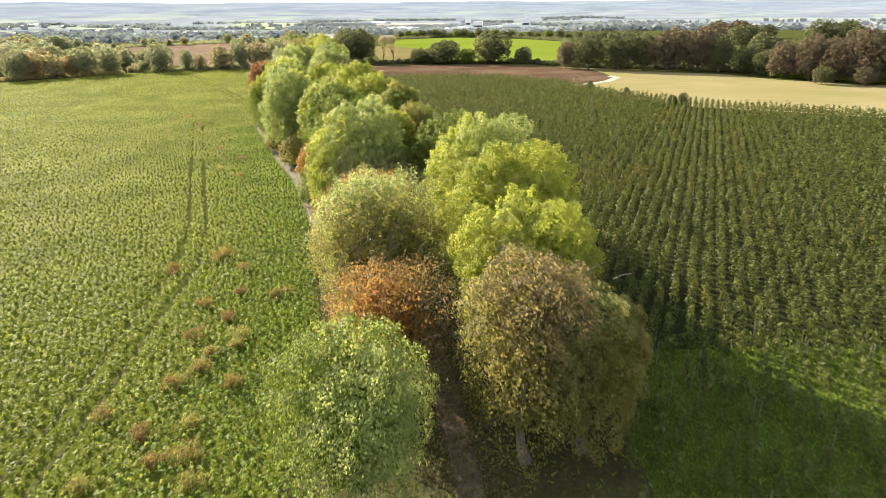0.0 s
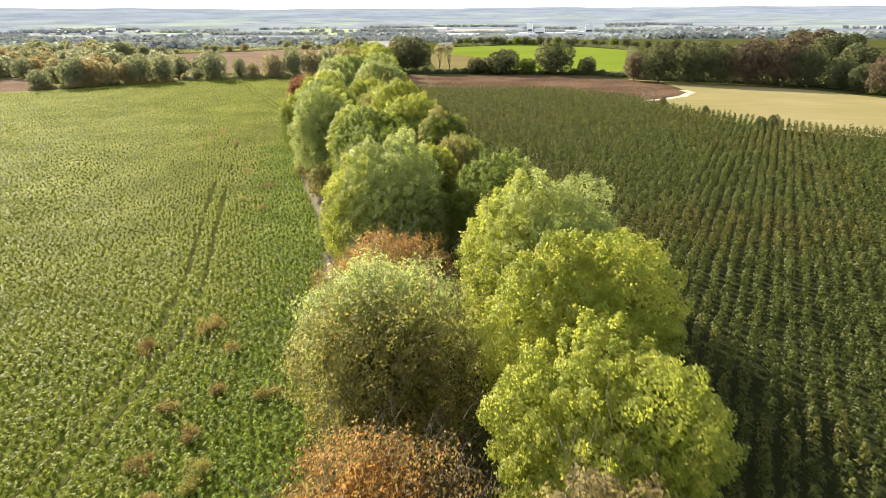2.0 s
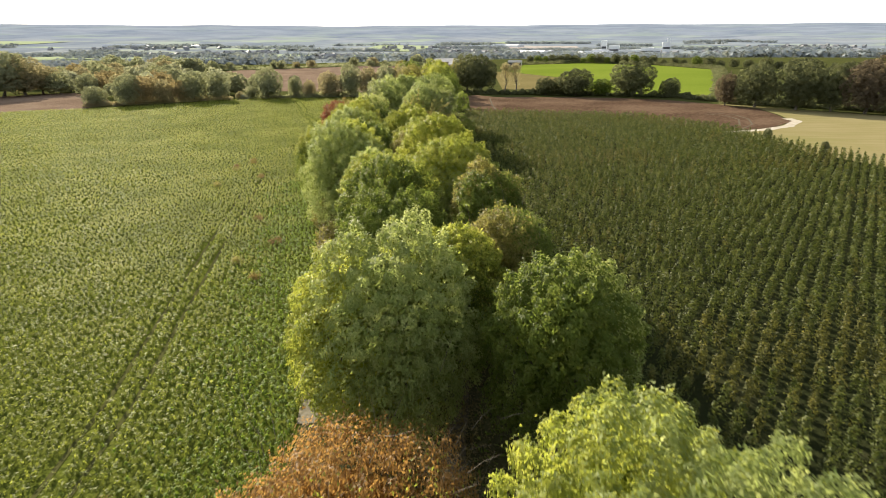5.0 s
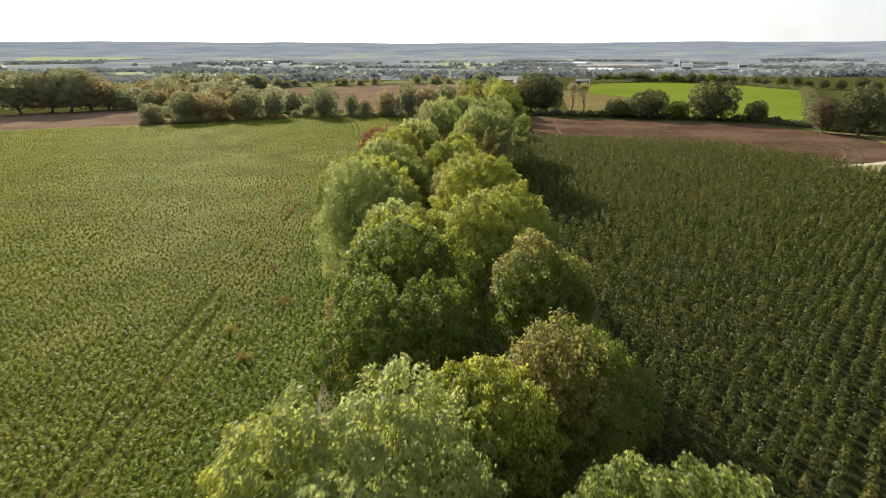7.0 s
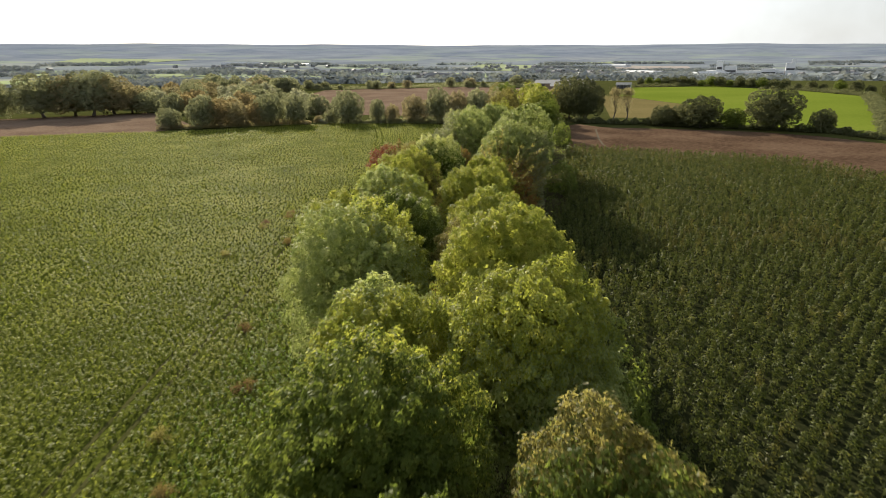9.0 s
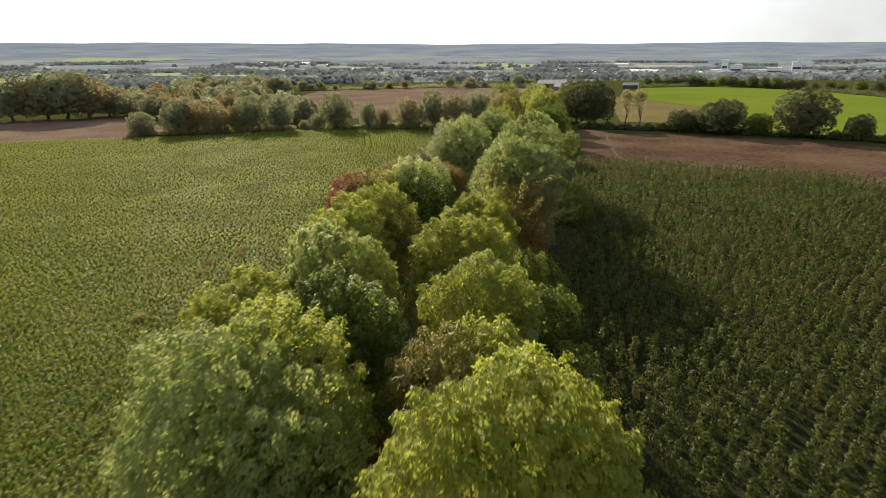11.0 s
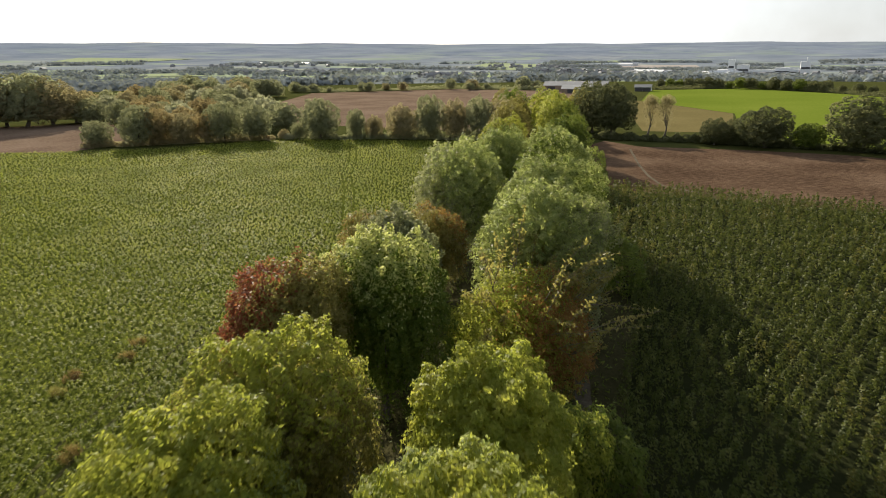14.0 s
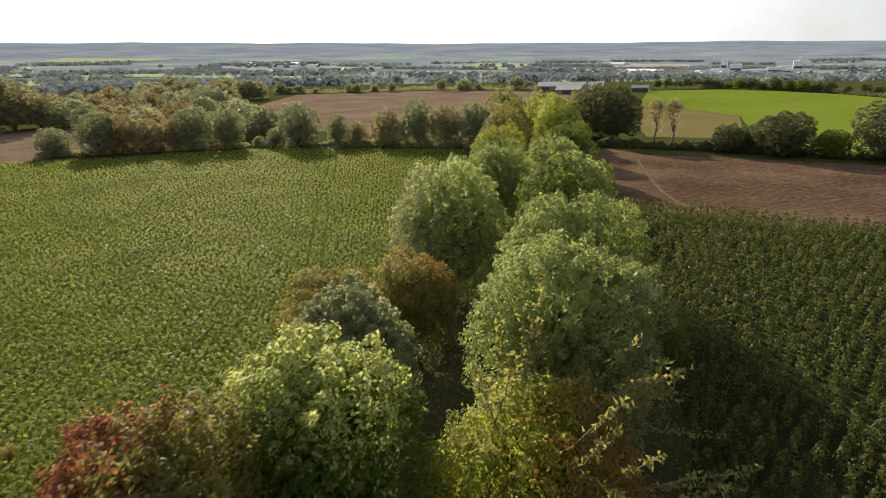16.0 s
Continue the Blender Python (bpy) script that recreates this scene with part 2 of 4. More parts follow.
def facets_mesh(name, v, mat):
    """A mesh of loose triangles or quads from an array of corners (n, 3 or 4, 3)."""
    n, k = v.shape[:2]
    me = bpy.data.meshes.new(name)
    me.vertices.add(k * n)
    me.vertices.foreach_set("co", np.ascontiguousarray(v, dtype=np.float32).ravel())
    me.loops.add(k * n)
    me.loops.foreach_set("vertex_index", np.arange(k * n, dtype=np.int32))
    me.polygons.add(n)
    me.polygons.foreach_set("loop_start", np.arange(0, k * n, k, dtype=np.int32))
    me.update(calc_edges=True)
    me.materials.append(mat)
    return me


def unit(a):
    return a / np.maximum(np.linalg.norm(a, axis=1, keepdims=True), 1e-6)


def leaf_facets(p, nrm, length, width, rng=RNG, along=None):
    """Pointed leaves at p that face nrm."""
    n = len(p)
    r = rng.normal(size=(n, 3)) if along is None else along + rng.normal(size=(n, 3)) * 0.25
    t = unit(r - nrm * (r * nrm).sum(1, keepdims=True))
    b = np.cross(nrm, t)
    length = (np.asarray(length) * rng.uniform(0.7, 1.3, n))[:, None]
    width = (np.asarray(width) * rng.uniform(0.7, 1.3, n))[:, None]
    return np.stack([p - t * length * 0.4 - b * width * 0.5, p - t * length * 0.4 + b * width * 0.5, p + t * length * 0.6], 1)


def tube(bm, pts, radii, sides=6):
    """A tapered tube along points."""
    rings = []
    for i, p in enumerate(pts):
        p = Vector(p)
        d = (Vector(pts[min(i + 1, len(pts) - 1)]) - Vector(pts[max(i - 1, 0)])).normalized()
        a = d.orthogonal().normalized()
        b = d.cross(a)
        rings.append([bm.verts.new(p + (a * math.cos(k * math.tau / sides) + b * math.sin(k * math.tau / sides)) * radii[i]) for k in range(sides)])
    for r0, r1 in zip(rings, rings[1:]):
        for k in range(sides):
            bm.faces.new((r0[k], r0[(k + 1) % sides], r1[(k + 1) % sides], r1[k]))
    bm.faces.new(list(reversed(rings[0])))
    bm.faces.new(rings[-1])


def bm_mesh(name, bm, mat):
    me = bpy.data.meshes.new(name)
    bm.to_mesh(me)
    bm.free()
    me.materials.append(mat)
    return me


def part(name, mesh, parent, label=""):
    ob = new(name, mesh)
    ob.parent = parent
    return tagged(ob, label)


def thing(name, m, label, category, group="", kind=""):
    ob = new(name)
    ob.empty_display_size = 0.3
    ob.matrix_world = m
    return tagged(ob, label, category, group, kind)


def inside(poly, x, y):
    """Which points lie in a polygon."""
    hit = np.zeros(len(x), bool)
    for (x0, y0), (x1, y1) in zip(poly, poly[1:] + poly[:1]):
        cross = (y0 > y) != (y1 > y)
        hit ^= cross & (x < (x1 - x0) * (y - y0) / (y1 - y0 + 1e-9) + x0)
    return hit


def sheet(name, poly, z, mat, label, category="field"):
    bm = bmesh.new()
    f = bm.faces.new([bm.verts.new((x, y, z)) for x, y in poly])
    f.normal_update()
    if f.normal.z < 0:
        f.normal_flip()
    bmesh.ops.triangulate(bm, faces=[f])
    return tagged(new(name, bm_mesh(name, bm, mat)), label, category, kind="structure")


# ---- ground ----
MID = np.array((-20.0, 120.0))


def ground_height(x, y):
    """Flat plateau, a shallow valley beyond it, and low hills at the horizon."""
    d = np.hypot(x - MID[0], y - MID[1])
    z = np.interp(d, [0, 520, 800, 1200, 1800, 2600, 3400, 4100, 4700], [0, 0, -11, -20, -22, -10, 18, 60, 88])
    ang = np.arctan2(x - MID[0], y - MID[1])
    lift = np.clip((d - 2600) / 2000, 0, 1)
    z = z - 0.0165 * np.clip((d - 520) / 700, 0, 1) * ((x - MID[0]) * 0.985 + (y - MID[1]) * 0.17)
    return z + lift * (2.5 * np.sin(ang * 9 + 1.0) + 2.5 * np.sin(ang * 23) + 2 * np.sin(ang * 51 + d * 0.002))


def build_ground():
    rings = np.concatenate([[0], np.linspace(60, 500, 9), np.geomspace(560, 4800, 60)])
    n = 180
    ang = np.linspace(0, math.tau, n, endpoint=False)
    v, f = [], []
    for d in rings[1:]:
        x, y = MID[0] + d * np.sin(ang), MID[1] + d * np.cos(ang)
        v.append(np.stack([x, y, ground_height(x, y)], 1))
    v = np.concatenate([[[MID[0], MID[1], 0.0]], *v])
    for k in range(n):
        f.append((0, 1 + (k + 1) % n, 1 + k))
    for r in range(len(rings) - 2):
        a = 1 + r * n
        for k in range(n):
            f.append((a + k, a + (k + 1) % n, a + n + (k + 1) % n, a + n + k))
    me = bpy.data.meshes.new("ground")
    me.from_pydata(v.tolist(), [], f)
    me.materials.append(MEADOW)
    me.materials.append(HAZY_VALLEY)
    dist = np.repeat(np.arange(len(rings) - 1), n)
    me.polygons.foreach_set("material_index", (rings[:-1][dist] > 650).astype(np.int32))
    me.polygons.foreach_set("use_smooth", np.ones(len(f), bool))
    return tagged(new("ground", me), "rough grassland falling to a wooded valley with haze in its colour", "ground", kind="structure")


def valley_material():
    """Woods, meadows, arable of a wide valley, hills behind; colours hazed blue-grey with distance."""
    m, nt, bsdf = material("hazy_valley")
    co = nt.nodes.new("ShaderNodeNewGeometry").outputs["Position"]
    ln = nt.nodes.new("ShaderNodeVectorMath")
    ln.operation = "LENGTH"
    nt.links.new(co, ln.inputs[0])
    # share of haze put into the base colour, growing with distance
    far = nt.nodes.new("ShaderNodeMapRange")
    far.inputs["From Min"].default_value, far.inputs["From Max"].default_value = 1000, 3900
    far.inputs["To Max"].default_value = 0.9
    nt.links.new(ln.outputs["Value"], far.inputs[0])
    vo = nt.nodes.new("ShaderNodeTexVoronoi")
    vo.inputs["Scale"].default_value = 0.0036
    nt.links.new(co, vo.inputs["Vector"])
    sep = nt.nodes.new("ShaderNodeSeparateColor")
    nt.links.new(vo.outputs["Color"], sep.inputs[0])
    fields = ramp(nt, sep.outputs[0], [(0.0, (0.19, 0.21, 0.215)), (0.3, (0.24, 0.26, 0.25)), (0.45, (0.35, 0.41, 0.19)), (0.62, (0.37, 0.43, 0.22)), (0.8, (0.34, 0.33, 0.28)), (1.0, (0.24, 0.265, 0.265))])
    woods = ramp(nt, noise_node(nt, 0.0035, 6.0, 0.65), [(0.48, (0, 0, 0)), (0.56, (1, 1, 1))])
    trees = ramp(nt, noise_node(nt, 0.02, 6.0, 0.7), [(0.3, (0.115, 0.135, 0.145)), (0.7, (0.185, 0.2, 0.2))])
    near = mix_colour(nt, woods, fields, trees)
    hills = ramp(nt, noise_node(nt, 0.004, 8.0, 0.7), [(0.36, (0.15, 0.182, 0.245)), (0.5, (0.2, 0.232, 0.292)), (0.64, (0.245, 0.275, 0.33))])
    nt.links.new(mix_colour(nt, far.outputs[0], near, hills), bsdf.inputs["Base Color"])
    bsdf.inputs["Roughness"].default_value = 1.0
    bsdf.inputs["Specular IOR Level"].default_value = 0.0
    return m


HAZY_VALLEY = valley_material()
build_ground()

BEETS = [(2, -40), (-5, 14), (-9, 42), (-15, 70), (-29, 116), (-41, 150), (-50, 190), (-60, 235), (-66, 266), (-92, 264), (-111, 260.5), (-121, 256.5), (-131.5, 247.5), (-140, 237), (-149, 231), (-160.5, 225), (-174, 220), (-193, 208), (-270, 150), (-300, -40)]
NURSERY = [(9, 36), (9, 46), (6, 62), (1, 76), (-4, 90), (-10, 104), (-14.5, 118), (-16, 130), (-18, 142), (-18, 156), (-23, 180), (-27, 213), (-3, 208.5), (18, 205), (34, 184), (43, 158), (55, 138), (84, 118), (130, 85), (70, 36)]
NEAR_NURSERY = [(8, -40), (8, 36), (70, 36), (90, -40)]
BROWN = [(-27, 213.5), (-3, 209), (18, 205.5), (34, 184.5), (43, 187), (53, 202), (53.5, 216), (52.5, 229), (44, 242), (31, 256), (17, 263), (-2, 266), (-25, 267), (-34, 276), (-38, 262)]
TAN = [(34.5, 184), (43, 158.5), (55, 138.5), (84, 118.5), (150, 70), (190, 110), (116, 166), (96, 186), (88, 205), (60, 230), (45, 244), (44.5, 242.5), (53, 229.5), (54, 216), (53.5, 202), (43, 186.5)]
GREEN = [(48, 262), (30, 268), (0, 300), (2, 362), (-34, 425), (-34, 515), (17, 535), (60, 480), (80, 430), (72, 385)]
OLIVE = [(-26, 300), (-2, 300), (1.5, 362), (-34.5, 424), (-45, 430)]
BROWN_FAR = [(-150, 300), (-70, 290), (-70, 500), (-160, 525), (-240, 475), (-205, 376)]
BROWN_LEFT = [(-161, 225.5), (-174.5, 220.5), (-193.5, 208.5), (-240, 176), (-300, 220), (-250, 262), (-216, 292), (-158, 244), (-160, 232)]
sheet("beet_field", BEETS, 0.03, BEET_SOIL, "broad field of green sugar beet leaves")
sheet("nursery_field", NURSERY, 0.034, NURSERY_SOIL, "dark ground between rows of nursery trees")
sheet("nursery_grass", NEAR_NURSERY, 0.038, SWARD, "bright grass between young nursery trees")
sheet("ploughed_field", BROWN, 0.042, PLOUGH, "reddish brown ploughed field beside the nursery")
sheet("stubble_field", TAN, 0.046, STUBBLE, "pale tan stubble field")
sheet("cereal_field", GREEN, 0.03, YOUNG_CORN, "bright green young cereal field")
sheet("grassland", OLIVE, 0.034, OLIVE_FIELD, "dry olive grassland beside the cereal field")
sheet("far_ploughed_field", BROWN_FAR, 0.038, HAZY_PLOUGH, "brown ploughed field behind the hedge")
sheet("side_ploughed_field", BROWN_LEFT, 0.042, HAZY_PLOUGH, "brown ploughed field with wheel marks")
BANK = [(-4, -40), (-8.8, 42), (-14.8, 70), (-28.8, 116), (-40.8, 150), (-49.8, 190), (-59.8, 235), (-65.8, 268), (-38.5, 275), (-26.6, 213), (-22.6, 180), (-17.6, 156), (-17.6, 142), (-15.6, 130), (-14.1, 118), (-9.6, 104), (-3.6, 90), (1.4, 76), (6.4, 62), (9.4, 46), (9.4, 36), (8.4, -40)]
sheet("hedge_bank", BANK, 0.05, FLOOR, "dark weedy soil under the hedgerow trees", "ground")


# distance haze is mixed into these two field colours
HAZY_GREEN = soil_material("hazy_meadow", [(0.3, (0.28, 0.32, 0.19)), (0.55, (0.31, 0.35, 0.21)), (0.8, (0.34, 0.375, 0.24))], 0.004, 0.05, 0.1, 0.1)
HAZY_TAN = soil_material("hazy_arable", [(0.3, (0.33, 0.29, 0.26)), (0.55, (0.37, 0.33, 0.3)), (0.8, (0.4, 0.36, 0.33))], 0.004, 0.05, 0.1, 0.1)


def valley_field(corners, mat, label):
    """A far field laid on the slope of the valley, in a grid between four corners."""
    n = 8
    c = [Vector(p) for p in corners]
    bm = bmesh.new()
    grid = []
    for i in range(n + 1):
        for j in range(n + 1):
            p = c[0].lerp(c[1], i / n).lerp(c[3].lerp(c[2], i / n), j / n)
            grid.append(bm.verts.new((p.x, p.y, float(ground_height(np.float64(p.x), np.float64(p.y))) + 1.2)))
    for i in range(n):
        for j in range(n):
            k = i * (n + 1) + j
            bm.faces.new((grid[k], grid[k + n + 1], grid[k + n + 2], grid[k + 1]))
    bmesh.ops.recalc_face_normals(bm, faces=bm.faces[:])
    return tagged(new("valley_field", bm_mesh("valley_field", bm, mat)), label, "field", kind="structure")


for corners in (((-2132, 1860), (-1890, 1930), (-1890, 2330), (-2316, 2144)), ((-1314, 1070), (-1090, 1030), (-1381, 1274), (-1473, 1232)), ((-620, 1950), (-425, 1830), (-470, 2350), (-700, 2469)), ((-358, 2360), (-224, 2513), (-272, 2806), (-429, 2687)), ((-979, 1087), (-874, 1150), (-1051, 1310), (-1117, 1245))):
    valley_field(corners, HAZY_GREEN, "green meadow far down in the valley, haze in its colour")
valley_field(((-222, 2125), (27, 2085), (15, 2372), (-208, 2333)), HAZY_TAN, "brown arable field far down in the valley, haze in its colour")


def ribbon(name, pts, width, z, mat, label):
    """A strip of bare ground along a line."""
    bm = bmesh.new()
    rows = []
    fine = []
    for (x0, y0), (x1, y1) in zip(pts, pts[1:]):
        k = max(2, int(math.hypot(x1 - x0, y1 - y0) / 2))
        fine += [(x0 + (x1 - x0) * i / k, y0 + (y1 - y0) * i / k) for i in range(k)]
    fine.append(pts[-1])
    for i, (x, y) in enumerate(fine):
        a, b = fine[max(i - 1, 0)], fine[min(i + 1, len(fine) - 1)]
        d = Vector((b[1] - a[1], a[0] - b[0])).normalized()
        w = width * (0.5 + 0.18 * noise.noise((x * 0.4, y * 0.4, 0)))
        w2 = width * (0.5 + 0.18 * noise.noise((x * 0.4, y * 0.4, 5)))
        rows.append((bm.verts.new((x - d.x * w, y - d.y * w, z)), bm.verts.new((x + d.x * w2, y + d.y * w2, z))))
    for r0, r1 in zip(rows, rows[1:]):
        bm.faces.new((r0[0], r0[1], r1[1], r1[0]))
    return tagged(new(name, bm_mesh(name, bm, mat)), label, "track", kind="structure")


ribbon("farm_track", [(33, 182), (36, 184), (43, 187.5), (50, 194), (54.5, 203), (53.5, 208)], 2.3, 0.06, CHALK, "pale chalky farm track between the fields")
ribbon("field_margin", [(53.5, 141), (62, 135), (72, 128), (85, 119.5), (110, 102)], 1.1, 0.06, CHALK, "pale bare margin between nursery and stubble")
ribbon("wheel_mark", [(-26.5, 262), (-25.8, 257), (-22.8, 238), (-20.6, 227.4), (-18, 219), (-13.6, 215), (-6, 213)], 0.5, 0.06, TRODDEN, "pale wheel mark across the ploughed field")
ribbon("wheel_mark", [(36, 187), (40, 196), (42, 206), (40.5, 214), (36, 217)], 0.45, 0.062, TRODDEN, "pale turning mark on the ploughed field")
ribbon("wheel_mark", [(38.5, 188), (43, 197), (44.5, 207), (43, 216), (37, 220)], 0.4, 0.062, TRODDEN, "pale turning mark on the ploughed field")
ribbon("bare_strip", [(-18.5, 136), (-20, 142), (-21.6, 150), (-22.4, 162)], 1.0, 0.06, TRODDEN, "bare soil strip beside the hedgerow")
PATH_X, PATH_Y = (-13, -16.8, -18.9, -23.3, -29.3, -34.5, -38), (64, 76.5, 83, 93.5, 110, 124, 137)
ribbon("field_path", list(zip(PATH_X, PATH_Y)), 1.7, 0.06, SANDY, "bare sandy path along the beet field")
ribbon("hedge_lane", [(2, 10), (1, 24), (0, 32), (-2, 44), (-4, 60), (-7, 80)], 1.3, 0.06, TRODDEN, "bare earth lane between two rows of trees")


# ---- trees ----
def spread(rng, n, low=-0.85):
    """Directions spread evenly over a ball, jittered."""
    z = low + (1 - low) * (np.arange(n) + 0.5) / n
    a = np.arange(n) * 2.39996
    w = np.sqrt(1 - z * z)
    return unit(np.stack([w * np.cos(a), w * np.sin(a), z], 1) + rng.normal(size=(n, 3)) * 0.35 / math.sqrt(n))


def scallops(u, tufts):
    """Which tuft each direction belongs to, and the dome of that tuft there."""
    k, near = np.empty(len(u), int), np.empty(len(u))
    t = tufts.astype(np.float32).T
    for i in range(0, len(u), 8000):
        dots = u[i:i + 8000].astype(np.float32) @ t
        k[i:i + 8000], near[i:i + 8000] = dots.argmax(1), dots.max(1)
    away = np.arccos(np.clip(near, -1, 1)) / (2.1 / math.sqrt(len(tufts)))
    return k, np.sqrt(np.clip(1 - away ** 2, 0, 1))


def dome(h, r, base):
    """The height of a crown's widest part: a round top over a longer, narrowing body."""
    return h - min(1.1 * r, 0.64 * (h - base))


def crown_facets(rng, h, r, base, lobes, leaves, size, peak=0.0, loose=1.3):
    """Leaves over a domed crown of large boughs and small tufts, and the dense inside."""
    big, small = spread(rng, max(7, lobes // 12)), spread(rng, lobes)
    mid = base + (h - base) * (1 - peak) if peak else dome(h, r, base)
    half = lambda z: np.where(z > 0, h - mid, mid - base)
    u = unit(rng.normal(size=(int(leaves * 1.6), 3)) + (0, 0, 0.25))
    ks, fs = scallops(u, small)
    keep = rng.uniform(size=len(u)) < 0.10 + 0.90 * fs
    u, ks, fs = u[keep][:leaves], ks[keep][:leaves], fs[keep][:leaves]
    leaves = len(u)
    kb, fb = scallops(u, big)
    rise_b, rise_s = rng.uniform(-0.10, 0.06, len(big)), rng.uniform(-0.08, 0.07, len(small))
    sway = rng.uniform(0, math.tau, 2)
    turn = np.arctan2(u[:, 1], u[:, 0])
    flank = np.hypot(u[:, 0], u[:, 1])
    power = np.where(u[:, 2] > 0, 2.2, 3.2)
    full = (flank ** power + np.abs(u[:, 2]) ** power) ** (-1 / power)
    rad = 0.55 + (0.15 + rise_b[kb]) * fb + (0.27 + rise_s[ks]) * fs
    rad = rad * full * (1 + 0.06 * np.sin(2 * turn + sway[0]) + 0.05 * np.sin(3 * turn + sway[1]))
    rad = rad - np.minimum(rng.exponential(0.16 * loose / r, leaves), 0.35) + rng.exponential(0.012 * loose, leaves)
    p = u * rad[:, None] * np.stack([np.full(leaves, r), np.full(leaves, r), half(u[:, 2])], 1) + (0, 0, mid)
    p = p + rng.normal(size=p.shape) * 0.045 * loose
    p[:, 2] = np.maximum(p[:, 2], 0.12)
    d = unit(u * (1, 1, 0.8))
    nrm = unit(d * 0.7 + (u - small[ks]) * 0.5 * math.sqrt(len(small)) + rng.normal(size=(leaves, 3)) * 0.34 + (0, 0, 0.15))
    lie = d * 0.6 + rng.normal(size=(leaves, 3)) * 0.7 - (0, 0, 0.2)
    q = leaf_facets(p, nrm, size, size * 0.62, rng, lie)
    c = big * 0.8 * np.stack([np.full(len(big), r), np.full(len(big), r), half(big[:, 2])], 1) + (0, 0, mid)
    lr = np.full(len(big), r * 0.2)
    return q, c, lr


def inner_facets(rng, h, r, base, size):
    """Shaded leaves that fill the inside of a crown."""
    m = int(500 + 80 * r * h) if size < 0.3 else int(100 + 9 * r * h)
    v = unit(rng.normal(size=(m, 3))) * rng.uniform(0, 1, (m, 1)) ** 0.4
    mid = dome(h, r, base)
    p = v * (r * 0.6, r * 0.6, 1.0)
    p[:, 2] = mid + v[:, 2] * np.where(v[:, 2] > 0, 0.6 * (h - mid), 0.8 * (mid - base))
    return leaf_facets(p, unit(rng.normal(size=(m, 3))), *((r * 0.08, r * 0.075) if size < 0.3 else (r * 0.2, r * 0.18)), rng)


def tree(name, x, y, h, r, look_of, label, seed, leaves=9000, size=0.30, lobes=150, base=0.03, second="", share=0.0, bare=0, group="trees of the hedgerow", shoots=0, thin=1.0, top=False, loose=0.8, tuft=2.5, toward=None):
    """A broadleaf tree: trunk, limbs to the clumps, and a leafy crown; bare: twigs that stick out of it."""
    rng = np.random.default_rng(seed)
    t = thing(name, pose(x, y, 0.03, 0, 0, 0), label, "tree", group)
    if not leaves:
        r *= 1.06
        lobes = int(1.5 * tuft * (r * r + r * h))
        leaves = int(21 * r * h / size ** 2 * thin * (0.75 if bare > 100 else 1.0))
    q, c, lr = crown_facets(rng, h, r, h * base, lobes, leaves, size, loose=loose)
    q = np.concatenate([q, inner_facets(rng, h, r, h * base, size)])
    if second and share:
        side = np.array((0, 0, 0.8)) if top else unit(rng.normal(size=(1, 3)))[0] * (1, 1, 0.5)
        side = side if toward is None else np.array(toward)
        mid = q.mean(1)
        key = (mid - mid.mean(0)) @ side + rng.normal(size=len(mid)) * r * 0.25
        cut = np.quantile(key, 1 - share)
        part("crown", facets_mesh("crown", q[key < cut], LEAF[look_of]), t)
        part("crown_patch", facets_mesh("crown_patch", q[key >= cut], LEAF[second]), t)
    else:
        part("crown", facets_mesh("crown", q, LEAF[look_of]), t)
    bm = bmesh.new()
    th = h * 0.62
    k = 7
    pts = [(0.25 * math.sin(i * 1.1 + seed), 0.25 * math.cos(i * 0.9 + seed) - 0.25 * math.cos(seed), th * i / (k - 1) - 0.06) for i in range(k)]
    tr = 0.018 * h + 0.05
    tube(bm, pts, [tr * (1.5 if i == 0 else 1.0) * (1 - 0.8 * i / (k - 1)) for i in range(k)], 8)
    part("trunk", bm_mesh("trunk", bm, BARK), t)
    for j in rng.choice(len(c), min(6, len(c)), replace=False):
        a = Vector(pts[int(rng.integers(2, 5))])
        b = Vector((0, 0, h * 0.55)).lerp(Vector(c[j]), 0.78)
        m = a.lerp(b, 0.5) + Vector((0, 0, -0.06 * h))
        bm = bmesh.new()
        tube(bm, [a, a.lerp(m, 0.6), m.lerp(b, 0.4), b], [tr * 0.45, tr * 0.36, tr * 0.24, tr * 0.08], 5)
        part("limb", bm_mesh("limb", bm, BARK), t)
    if shoots:
        out, bm = [], bmesh.new()
        for i in range(shoots):
            j = int(rng.choice(np.flatnonzero((c[:, 2] > h * 0.4) & (c[:, 0] > -r * 0.3))))
            o = Vector(c[j]) + Vector(rng.normal(size=3) * 0.5)
            d = Vector((o.x, o.y, 0)).normalized() * float(rng.uniform(0.5, 1.1)) + Vector((0.25, 0, float(rng.uniform(0.5, 1.3)))) + Vector(rng.normal(size=3) * 0.2)
            d.normalize()
            ln = float(rng.uniform(2.4, 5.2))
            arc = [o + d * ln * k + Vector((0, 0, -0.5 * k * k)) for k in (0.0, 0.35, 0.7, 1.0)]
            tube(bm, arc, [0.03, 0.025, 0.018, 0.006], 4)
            p = np.array([o + d * ln * k + Vector((0, 0, -0.5 * k * k)) for k in rng.uniform(0.25, 1.0, 50)]) + rng.normal(size=(50, 3)) * 0.12
            out.append(leaf_facets(p, unit(rng.normal(size=(50, 3)) + (0, 0, 0.5)), 0.27, 0.15, rng))
        tagged(part("shoot_growth", facets_mesh("shoot_growth", np.concatenate(out), LEAF["olive"]), t), "long leafy yellow-green shoots", kind="stuff")
        tagged(part("shoot_wood", bm_mesh("shoot_wood", bm, TWIG), t), "bare stems of the long shoots", kind="stuff")
